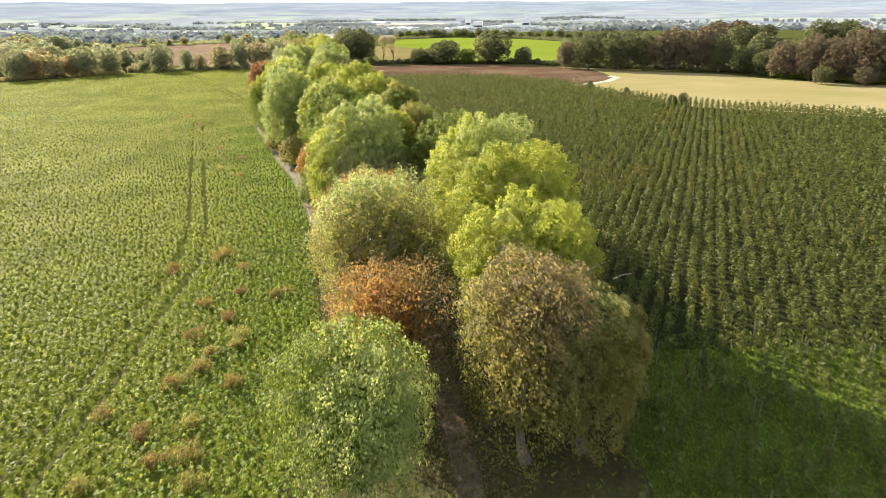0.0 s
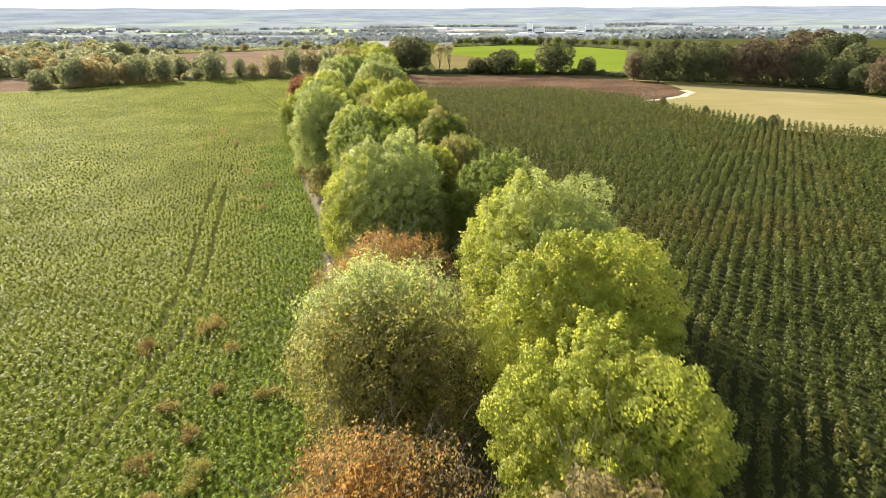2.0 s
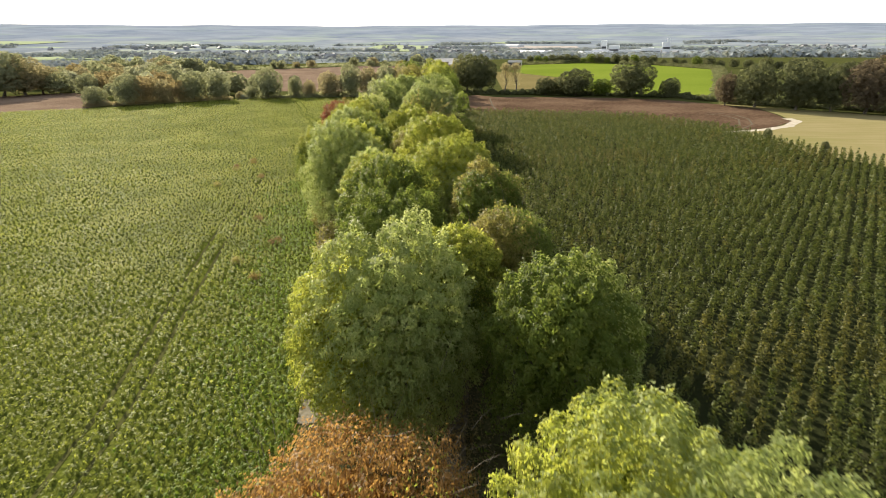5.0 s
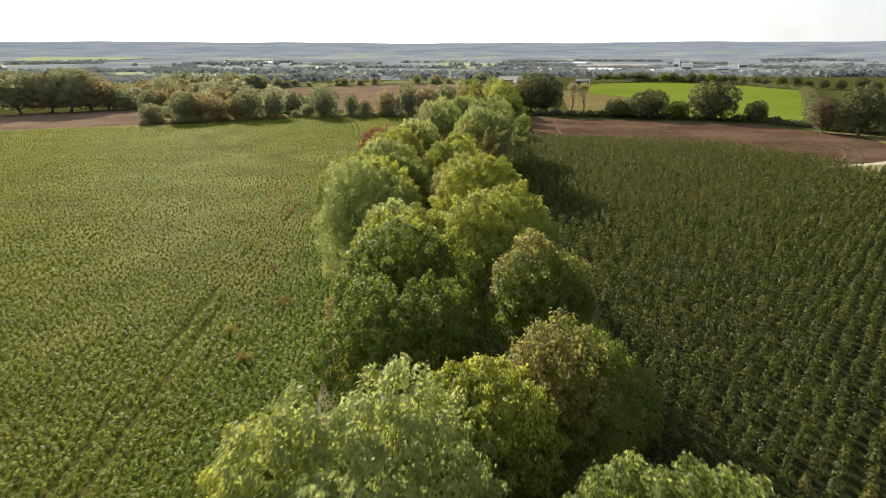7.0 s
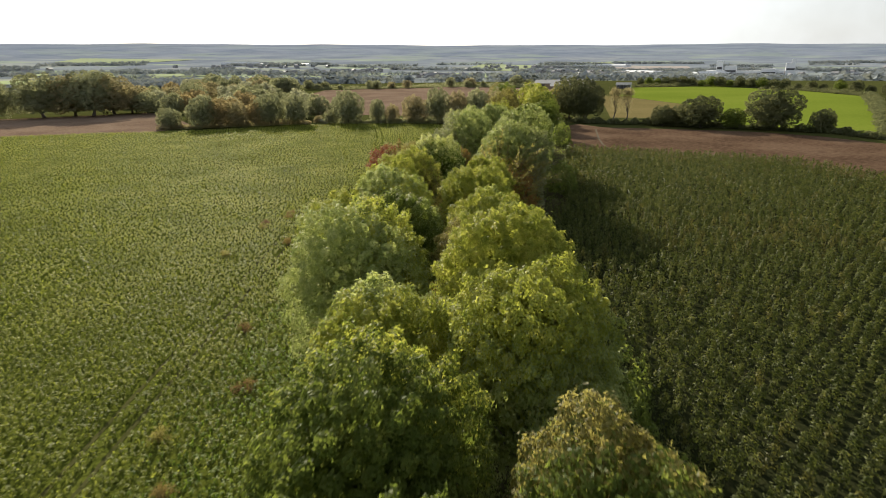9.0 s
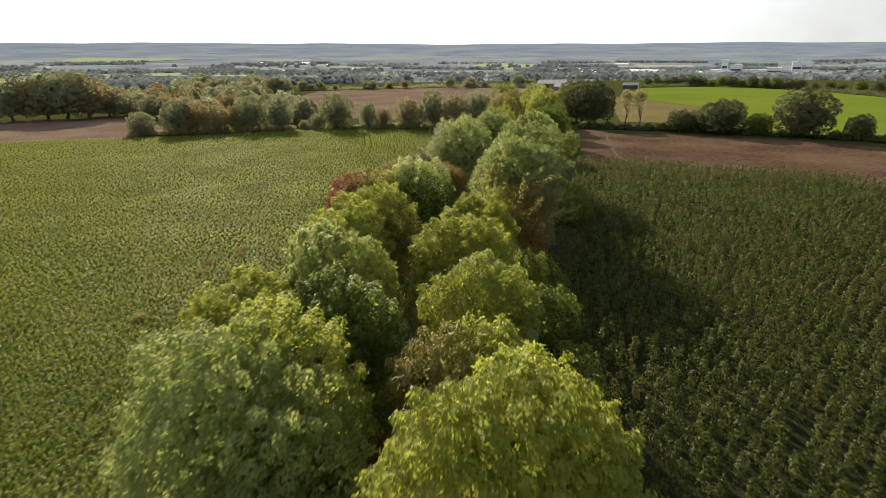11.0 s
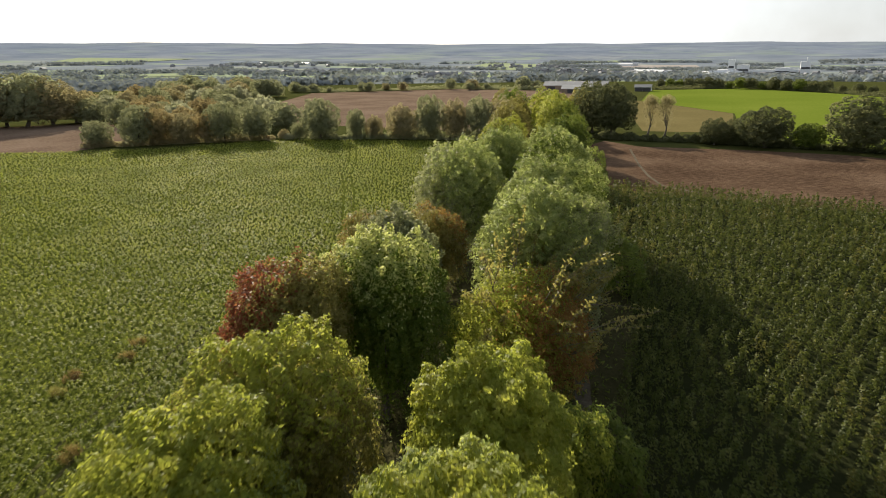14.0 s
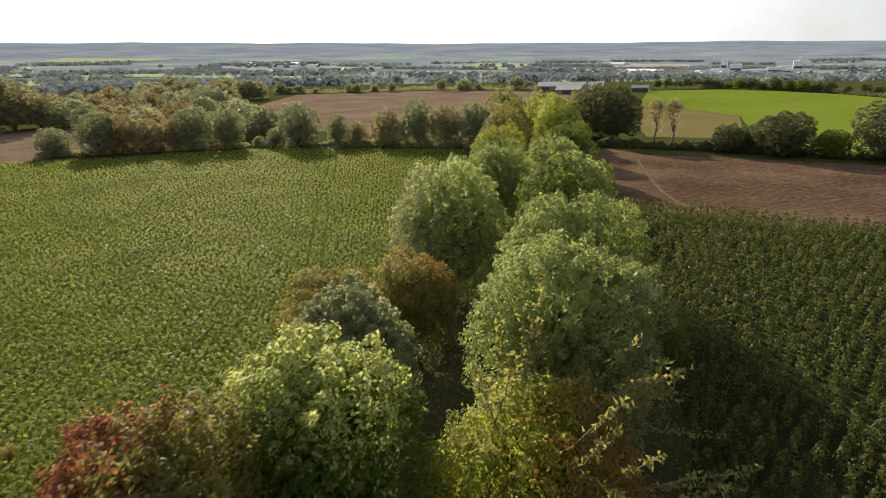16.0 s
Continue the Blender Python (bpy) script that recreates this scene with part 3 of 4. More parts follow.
    if bare:
        bm = bmesh.new()
        for _ in range(bare):
            j = int(rng.choice(np.flatnonzero(c[:, 2] > h * 0.42)))
            o = Vector(c[j]) + Vector(rng.normal(size=3) * r * 0.22)
            d = (o - Vector((0, 0, h * 0.45))).normalized() + Vector(rng.normal(size=3) * 0.45) + Vector((0, 0, 0.3))
            d.normalize()
            ln = float(rng.uniform(0.3, 1.0)) * lr[j] + 0.6
            e = o + d * ln
            tube(bm, [o, o.lerp(e, 0.5) + Vector(rng.normal(size=3) * 0.06), e], [0.012, 0.009, 0.004], 3)
        tagged(part("deadwood", bm_mesh("deadwood", bm, TWIG), t), "bare brown twigs", kind="stuff")
    return t


def bush(name, x, y, h, r, look_of, label, seed, leaves=2500, size=0.26, group="bushes of the hedgerow"):
    rng = np.random.default_rng(seed)
    t = thing(name, pose(x, y, 0.03), label, "bush", group)
    q, c, lr = crown_facets(rng, h, r, 0.25, 60, int(1.3 * leaves), size, peak=0.75)
    part("crown", facets_mesh("crown", q, LEAF[look_of]), t)
    for j in range(4):
        bm = bmesh.new()
        b = Vector(c[j])
        tube(bm, [(0.1 * j - 0.15, 0, -0.05), Vector((0, 0, h * 0.25)).lerp(b, 0.3), b], [0.06, 0.045, 0.015], 5)
        part("stem", bm_mesh("stem", bm, BARK), t)
    return t


tree("ash_tree", -3.8, 22.6, 9.6, 3.7, "ash", "pale green tree with feathery leaves above the lane", 1, 0, 0.14, second="green", share=0.6, thin=0.55, loose=1.6, tuft=1.0)
tree("ash_tree", 3.4, 53.5, 9.6, 3.2, "green", "green tree between two taller ones", 46, 0, 0.16, second="ash", share=0.3)
tree("thorn_tree", -2.9, 30.5, 9.2, 3.5, "rust", "rusty orange autumn tree with thin foliage", 2, 0, 0.13, second="brown", share=0.4, bare=240, thin=0.36, loose=2.6, tuft=1.2)
tree("thorn_tree", 3.7, 25.6, 11.2, 3.3, "olive", "withered brown-olive tree with hanging seed clusters", 3, 0, 0.14, second="brown", share=0.45, bare=130, thin=0.5, loose=1.6, tuft=1.2)
tree("maple_tree", 6.8, 26.3, 9.0, 2.8, "olive", "olive green tree at the nursery edge", 4, 0, 0.135, second="ash", share=0.4)
tree("maple_tree", 4.5, 32.0, 12.0, 4.1, "lime", "bright yellow-green round-crowned tree", 5, 0, 0.135)
tree("ash_tree", -4.4, 40.0, 11.5, 4.5, "ash", "pale green tree with greying olive twigs", 6, 0, 0.15, bare=420, loose=1.9, thin=0.85, second="olive", share=0.5, toward=(0.1, -1, -0.5))
tree("ash_tree", 3.2, 45.4, 13.6, 4.6, "ash", "tall bright pale green tree over the hedgerow", 7, 0, 0.135, second="lime", share=0.6)
tree("field_maple", 4.5, 38.4, 13.1, 4.1, "lime", "bright yellow-green tree in front of a paler one", 49, 0, 0.135)
tree("cherry_tree", -6.0, 50.8, 9.0, 5.2, "rust", "orange and green autumn cherry tree", 8, 0, 0.14, second="lime", share=0.3, bare=120, loose=1.8, thin=0.8)
tree("ash_tree", -7.6, 62.0, 12.9, 4.6, "ash", "large pale green tree with grey seed bunches", 9, 0, 0.16, second="lime", share=0.35)
tree("field_maple", -10.8, 63.5, 9.8, 3.0, "lime", "mid green tree leaning over the beet field", 10, 0, 0.16)
tree("willow_tree", 1.0, 62.6, 11.6, 4.0, "green", "dark green tree at the nursery edge", 11, 0, 0.16, second="ash", share=0.3)
tree("field_maple", -5.6, 67.6, 11.4, 3.2, "lime", "yellow-green tree in the middle of the hedgerow", 12, 0, 0.16, second="green", share=0.5)
tree("oak_tree", -10.4, 73.8, 11.8, 3.8, "green", "green oak with dense clumped foliage", 13, 0, 0.16)
tree("thorn_tree", -2.7, 72.0, 11.3, 3.1, "green", "thin olive-brown tree with scattered yellow leaves", 14, 0, 0.15, second="olive", share=0.5, bare=40, loose=1.8, thin=0.75)
tree("maple_tree", -4.6, 78.4, 12.5, 3.0, "green", "olive-green tree with a dense rounded crown", 50, 0, 0.16, second="olive", share=0.45, thin=0.85, loose=1.2)
tree("oak_tree", -12.6, 80.5, 12.9, 4.2, "green", "mid green tree with a broad scalloped crown", 15, 0, 0.16, second="lime", share=0.25)
tree("field_maple", -15.8, 88.5, 12.0, 3.6, "lime", "pale yellow-green tree above the path", 16, 0, 0.16, second="ash", share=0.4)
tree("ash_tree", -9.2, 89.8, 13.3, 4.4, "ash", "pale green ash with dense drooping leaves", 17, 0, 0.16, second="lime", share=0.4, top=True)
tree("field_maple", -11.8, 96.0, 14.2, 4.0, "lime", "golden yellow-green tree at the hedgerow top", 18, 0, 0.16)
tree("willow_tree", -22.0, 98.5, 13.3, 4.8, "ash", "pale yellow-green willow beside the beet field", 19, 0, 0.16, second="lime", share=0.3)
tree("field_maple", -15.2, 104.0, 11.6, 3.4, "lime", "yellowing tree with orange leaf patches", 20, 0, 0.16, second="olive", share=0.35)
tree("field_maple", -27.2, 105.4, 12.0, 3.6, "green", "green tree with yellow-green upper boughs over the beets", 21, 0, 0.16, second="lime", share=0.4, top=True)
tree("ash_tree", -22.9, 106.4, 12.3, 3.5, "green", "mid green drooping ash beside the lane", 22, 0, 0.16, second="ash", share=0.35)
tree("ash_tree", -25.2, 110.6, 13.2, 3.5, "ash", "tall pale yellow-green ash above the path", 51, 0, 0.16, second="lime", share=0.4)
tree("willow_tree", -17.4, 112.4, 11.4, 3.4, "lime", "pale olive-green tree with hanging foliage", 23, 0, 0.16, second="ash", share=0.5)
tree("field_maple", -28.6, 117.6, 12.5, 3.3, "lime", "pale yellow-green tree on the field side", 24, 0, 0.16, second="ash", share=0.3)
tree("ash_tree", -20.4, 118.6, 12.3, 3.3, "lime", "bright yellow-green tree beside the lane", 25, 0, 0.16, second="ash", share=0.25)
tree("oak_tree", -28.7, 122.6, 12.9, 3.7, "olive", "round olive-green tree with dense foliage", 26, 0, 0.16, second="lime", share=0.35, top=True)
tree("field_maple", -21.4, 125.0, 12.2, 3.0, "lime", "yellow-topped tree beside the nursery", 27, 0, 0.16)
tree("cherry_tree", -34.4, 132.0, 12.2, 3.6, "olive", "olive autumn tree turning dark red on the field side", 28, 0, 0.195, second="red", share=0.28, toward=(-1, -0.3, 0.35), loose=1.6)
tree("ash_tree", -31.6, 137.6, 12.6, 4.3, "deep", "green tree with a pale cream-green top", 29, 0, 0.195, second="cream", share=0.24, top=True)
tree("field_maple", -33.2, 143.5, 12.2, 3.2, "grey", "grey-green tree behind the pale one", 30, 0, 0.195)
tree("cherry_tree", -24.4, 142.4, 9.4, 4.8, "lime", "sprawling green shrubby tree with long shoots", 31, 0, 0.195, second="rust", share=0.2, toward=(1, -0.2, 0.3), bare=30, shoots=60, loose=1.6)
tree("ash_tree", -24.6, 150.0, 13.2, 4.8, "ash", "large dense pale green tree beside the nursery", 32, 0, 0.195, second="grey", share=0.4)
tree("ash_tree", -25.2, 156.5, 14.2, 4.4, "green", "tall mid green tree with a rounded top", 33, 0, 0.195, second="ash", share=0.5)
tree("field_maple", -27.0, 166.5, 11.4, 3.7, "green", "green tree between two larger ones", 47, 0, 0.195, second="olive", share=0.3)
tree("field_maple", -19.8, 132.5, 6.0, 2.3, "lime", "small yellow-green tree beside the nursery", 48, 0, 0.195, second="green", share=0.3)
tree("cherry_tree", -39.0, 152.0, 9.6, 3.2, "olive", "orange-tinted shrub tree by the beet field", 34, 0, 0.195, second="rust", share=0.6, bare=60, loose=1.6)
tree("thorn_tree", -37.0, 160.0, 8.6, 3.4, "olive", "low olive and orange thorn tree", 35, 0, 0.195, second="rust", share=0.22, bare=80, loose=1.6)
tree("willow_tree", -38.2, 172.5, 13.2, 5.6, "ash", "silvery pale willow with a domed crown", 36, 0, 0.24, second="grey", share=0.4)
tree("ash_tree", -28.6, 178.0, 13.4, 4.8, "ash", "rounded pale green tree with brown patches", 37, 0, 0.24, second="green", share=0.4)
tree("ash_tree", -37.6, 187.0, 12.8, 4.2, "ash", "pale green rounded tree in the hedgerow", 38, 0, 0.24)
tree("ash_tree", -42.5, 206.0, 11.0, 4.4, "green", "rounded green tree in the hedgerow", 39, 0, 0.24, second="ash", share=0.4)
tree("ash_tree", -35.5, 212.0, 10.8, 4.2, "ash", "pale green rounded tree near the ploughed field", 40, 0, 0.24)
tree("ash_tree", -48.0, 228.0, 10.6, 4.6, "lime", "yellow-green rounded tree far along the hedgerow", 41, 0, 0.24, second="olive", share=0.4)
tree("ash_tree", -37.0, 236.0, 10.4, 4.6, "green", "green rounded tree far along the hedgerow", 42, 0, 0.24)
tree("oak_tree", -52.0, 248.0, 11.6, 5.0, "olive", "olive tree where the hedgerows meet", 43, 0, 0.24)
tree("oak_tree", -43.0, 258.0, 11.6, 5.0, "lime", "yellowing tree where the hedgerows meet", 44, 0, 0.24, second="green", share=0.5)

for i, (x, y, h, r, kind) in enumerate(((-6, 33.5, 4, 2.0, "olive"), (8.5, 31, 5, 2.2, "green"), (8.5, 38, 6, 2.4, "green"), (-6, 46, 5, 2.2, "olive"), (7.5, 47, 6, 2.6, "green"), (-9, 55, 4, 2, "rust"),
        (3, 54, 6, 2.6, "green"), (1.5, 69, 5, 2.4, "green"), (-14, 70, 4.5, 2.2, "green"), (-0.5, 81, 6, 2.6, "green"))):
    bush("hedge_bush", x, y, h, r, kind, "%s bush at the foot of the hedgerow trees" % {"olive": "olive", "green": "green", "rust": "orange"}[kind], 100 + i)
for i, (x, y, h, r, kind) in enumerate(((-4, 88, 7, 3, "green"), (-6, 97, 6, 2.8, "green"), (-17, 83, 5, 2.2, "rust"), (-21, 91, 4.5, 2.2, "olive"), (-26, 102, 4, 2.2, "olive"), (-10.5, 108, 5, 2.2, "green"),
        (-18.6, 101.8, 7.5, 1.8, "rust"), (-13, 117, 5, 2.2, "green"), (-16, 127, 5, 2.4, "green"), (-32, 124, 4.5, 2.2, "green"))):
    bush("hedge_bush", x, y, h, r, kind, "%s bush at the foot of the hedgerow trees" % {"olive": "olive", "green": "green", "rust": "orange"}[kind], 120 + i)
for i, (x, y, h, r, kind) in enumerate(((-18, 134, 5, 2.4, "green"), (-37, 137, 5, 2.2, "olive"), (-20, 164, 6, 2.8, "green"), (-31, 165, 6, 3, "olive"), (-44, 180, 4, 2.2, "green"), (-34, 197, 7, 3.2, "green"),
        (-46, 196, 5, 2.4, "olive"), (-30, 222, 6, 3, "green"), (-33, 202, 7, 3, "green"), (-54, 220, 5, 2.6, "green"))):
    bush("hedge_bush", x, y, h, r, kind, "%s bush at the foot of the hedgerow trees" % {"olive": "olive", "green": "green", "rust": "orange"}[kind], 140 + i)

# ---- far trees ----
PROTO = {}
PLACE = random.Random(5)


def far_tree(x, y, h, kind, label, wide=1.0, group="trees of the far hedges", fine=True):
    """A tree of ten metres built once for each look, then copied at its own size."""
    key = (kind, PLACE.randrange(3), fine)
    s = h / 10.0
    m = pose(x, y, float(ground_height(np.float64(x), np.float64(y))), 0, 0, PLACE.uniform(0, 360)) @ Matrix.Diagonal((s * wide * 1.05, s * wide * 1.05, s * 0.97, 1))
    if key not in PROTO:
        PROTO[key] = tree("field_tree", 0, 0, 10, 5.0, kind, label, 300 + len(PROTO), *((6000, 0.38) if fine else (1800, 0.7)), 90, 0.03, group=group)
        PROTO[key].matrix_world = m
        return PROTO[key]
    ob = copy_thing(PROTO[key], Matrix.LocRotScale(m.to_translation(), m.to_quaternion(), None))
    ob.scale = m.to_scale()
    return tagged(ob, label, "tree", group)


def hedge_line(pts, h, w, kind, label, seed):
    """A low uneven hedge along a line."""
    rng = np.random.default_rng(seed)
    t = thing("hedge", pose(pts[0][0], pts[0][1], 0.0), label, "hedge", "field hedges")
    out = []
    for (x0, y0), (x1, y1) in zip(pts, pts[1:]):
        ln = math.hypot(x1 - x0, y1 - y0)
        for i in range(int(ln / (w * 0.55)) + 1):
            f = i * w * 0.55 / ln
            hh = h * rng.uniform(0.4, 1.4)
            q, c, lr = crown_facets(rng, hh, w * rng.uniform(0.8, 1.2), 0.1, 9, 200, 0.5, 0.75)
            out.append(q + (x0 + (x1 - x0) * f - pts[0][0] + rng.normal() * 0.5, y0 + (y1 - y0) * f - pts[0][1] + rng.normal() * 0.5, 0))
    part("foliage", facets_mesh("foliage", np.concatenate(out), LEAF[kind]), t)
    return t


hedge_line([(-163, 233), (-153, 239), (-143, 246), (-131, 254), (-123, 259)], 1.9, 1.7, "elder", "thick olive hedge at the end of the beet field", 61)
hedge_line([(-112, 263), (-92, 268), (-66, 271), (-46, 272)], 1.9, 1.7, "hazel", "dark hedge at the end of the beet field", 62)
hedge_line([(-36, 279), (-12, 277), (0, 274), (20, 269.5), (36, 263), (45, 251)], 1.9, 1.6, "oak", "dark hedge behind the ploughed field", 63)
hedge_line([(47, 245), (66, 233), (92, 214), (100, 200)], 2.2, 1.8, "oak", "dark hedge behind the stubble field", 64)
hedge_line([(98, 194), (110, 182), (120, 172), (138, 158)], 2.6, 2.0, "green", "green hedge beside the stubble field", 65)


def round_tree(x, y, h, r, kind, label):
    """A field tree of a given height and crown radius."""
    return far_tree(x, y, h, kind, label, r / (0.49 * h))


END_HEDGE = "tree in the hedge at the end of the beet field"
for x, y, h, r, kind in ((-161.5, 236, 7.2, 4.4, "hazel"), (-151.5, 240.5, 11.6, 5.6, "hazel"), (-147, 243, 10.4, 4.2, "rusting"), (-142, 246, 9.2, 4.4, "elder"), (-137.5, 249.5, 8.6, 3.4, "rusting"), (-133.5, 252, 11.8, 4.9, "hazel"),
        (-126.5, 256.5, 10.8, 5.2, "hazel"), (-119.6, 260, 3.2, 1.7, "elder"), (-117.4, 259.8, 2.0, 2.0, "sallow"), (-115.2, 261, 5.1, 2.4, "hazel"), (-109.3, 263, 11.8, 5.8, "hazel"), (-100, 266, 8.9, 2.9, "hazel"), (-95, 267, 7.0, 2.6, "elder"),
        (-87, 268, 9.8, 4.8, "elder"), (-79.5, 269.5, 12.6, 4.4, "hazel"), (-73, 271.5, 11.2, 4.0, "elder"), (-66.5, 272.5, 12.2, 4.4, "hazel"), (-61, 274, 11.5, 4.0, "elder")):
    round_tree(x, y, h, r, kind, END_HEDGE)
MEETING = "tree where the two hedges meet"
for x, y, h, wide, kind in ((-57, 271, 12, 0.85, "olive"), (-61, 285, 13, 0.8, "green"), (-52, 290, 13.5, 0.9, "lime"), (-47, 277, 13, 0.8, "lime"), (-44, 300, 13, 0.9, "olive"), (-33.5, 289, 15, 0.95, "oak"), (-39.5, 294, 15, 0.8, "oak"), (-66, 300, 12, 0.9, "olive")):
    far_tree(x, y, h, kind, MEETING, wide)
BEHIND = "dark field tree in the hedge behind the ploughed field"
for x, y, h, r, kind in ((-8, 274, 6.7, 3.8, "oak"), (-3.6, 275.5, 6.4, 3.0, "oak"), (2.6, 272, 10.0, 6.8, "oak"), (11.6, 271, 6.4, 3.6, "green"), (21.6, 268.5, 12.6, 7.9, "oak"), (33.6, 265.5, 6.7, 3.7, "oak")):
    round_tree(x, y, h, r, kind, BEHIND)
for i, (x, y) in enumerate(((-23.8, 289), (-19.6, 287))):
    tree("slender_tree", x, y, 11.2, 2.4, "elder", "slender thinly leaved tree beside the dry grassland", 80 + i, 1500, 0.3, 36, 0.12, bare=70, group="trees of the far hedges", loose=3.0)
for x, y, h, r in ((50.8, 136.5, 3.6, 1.2), (49.2, 138, 3.0, 1.0), (43.6, 153, 3.2, 0.9), (38.5, 168, 3.2, 0.9)):
    round_tree(x, y, h, r, "oak", "taller dark tree at the edge of the nursery")
STUBBLE_TREE = "tall dark autumn tree behind the stubble field"
for x, y, h, wide, kind in ((45.5, 238, 10, 0.7, "copper"), (52.5, 234, 13, 0.95, "oak"), (61.5, 227, 13.6, 1.0, "oak"), (68.5, 223, 13, 0.7, "oak"), (75.5, 219, 14.6, 0.9, "copper"), (83.5, 215, 14, 0.75, "copper"), (89.5, 212, 12.6, 0.8, "oak"), (95, 205, 9, 0.8, "oak")):
    far_tree(x, y, h, kind, STUBBLE_TREE, wide)
SIDE_TREE = "dark brownish tree beside the stubble field"
for x, y, h, wide, kind in ((97, 198, 8, 0.9, "oak"), (99.5, 190, 11, 0.95, "copper"), (102.5, 183, 13, 0.6, "copper"), (106.5, 178, 12, 0.8, "copper"), (111.5, 174, 15, 0.85, "copper"), (118, 171, 14.5, 0.9, "oak"), (101, 173.5, 5, 1.1, "oak"), (109, 168, 5.5, 1.0, "copper"), (127, 163, 14, 0.9, "copper"), (138, 154, 13, 1.0, "oak")):
    far_tree(x, y, h, kind, SIDE_TREE, wide)
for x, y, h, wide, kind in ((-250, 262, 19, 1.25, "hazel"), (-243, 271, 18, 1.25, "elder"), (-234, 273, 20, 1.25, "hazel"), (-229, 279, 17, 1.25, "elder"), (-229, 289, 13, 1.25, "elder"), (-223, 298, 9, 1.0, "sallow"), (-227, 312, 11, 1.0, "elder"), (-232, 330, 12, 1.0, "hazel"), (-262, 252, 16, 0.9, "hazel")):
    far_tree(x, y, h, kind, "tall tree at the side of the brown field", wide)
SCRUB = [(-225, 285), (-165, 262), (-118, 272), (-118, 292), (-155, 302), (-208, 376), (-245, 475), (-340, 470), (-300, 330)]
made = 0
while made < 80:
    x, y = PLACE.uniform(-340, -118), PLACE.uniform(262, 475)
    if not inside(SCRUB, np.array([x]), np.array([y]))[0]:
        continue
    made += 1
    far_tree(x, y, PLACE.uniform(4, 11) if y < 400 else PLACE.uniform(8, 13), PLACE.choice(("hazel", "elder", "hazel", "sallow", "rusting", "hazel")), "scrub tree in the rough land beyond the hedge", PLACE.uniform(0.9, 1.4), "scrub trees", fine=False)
hedge_line([(-250, 480), (-160, 529), (-70, 506)], 2.6, 3.4, "hazel", "dark hedge on the crest behind the ploughed field", 66)
for i in range(20):
    f = PLACE.random()
    far_tree(-260 + 190 * f, 482 + 55 * f + PLACE.uniform(-4, 10), PLACE.uniform(4, 9), PLACE.choice(("hazel", "hazel", "elder")), "tree on the crest behind the ploughed field", PLACE.uniform(0.9, 1.5), "trees on the crest", fine=False)
hedge_line([(-36, 521), (17, 541), (60, 486), (82, 432), (74, 386), (50, 264)], 2.4, 3.4, "oak", "dark hedge round the cereal field", 67)
for i in range(26):
    f = i / 25
    far_tree(-30 + 140 * f, 545 - 130 * f * f + PLACE.uniform(-4, 4), PLACE.uniform(4, 7.5), PLACE.choice(("oak", "green", "oak")), "tree on the crest behind the cereal field", 1.1, "trees on the crest", fine=False)
for i in range(22):
    far_tree(PLACE.uniform(95, 260), PLACE.uniform(235, 420), PLACE.uniform(8, 13), PLACE.choice(("oak", "oak", "copper", "oak")), "tree in the woods beyond the stubble field", 1.4, "trees beyond the stubble", fine=False)

# ---- crops ----
def path_distance(x, y):
    py = np.clip(y, 0, 119)
    return np.hypot(x + 20 * (py / 119) ** 2, y - py)


TRACK_Y, TRACK_X = (8, 30, 53, 64, 81, 130, 176, 194, 261), (-20, -20.5, -22.5, -25.5, -31.5, -48.5, -58, -64, -97)
LANE_Y, LANE_X = (120, 176.2, 199.3, 213.6, 227.2, 256.3), (-27.5, -55.0, -67.0, -75.2, -81.0, -96.0)


for off in (-0.9, 0.9):
    ribbon("wheel_rut", [(x + off, y) for x, y in zip(TRACK_X[:7], TRACK_Y[:7])], 0.3, 0.055, RUT, "dark wheel rut through the beet plants")


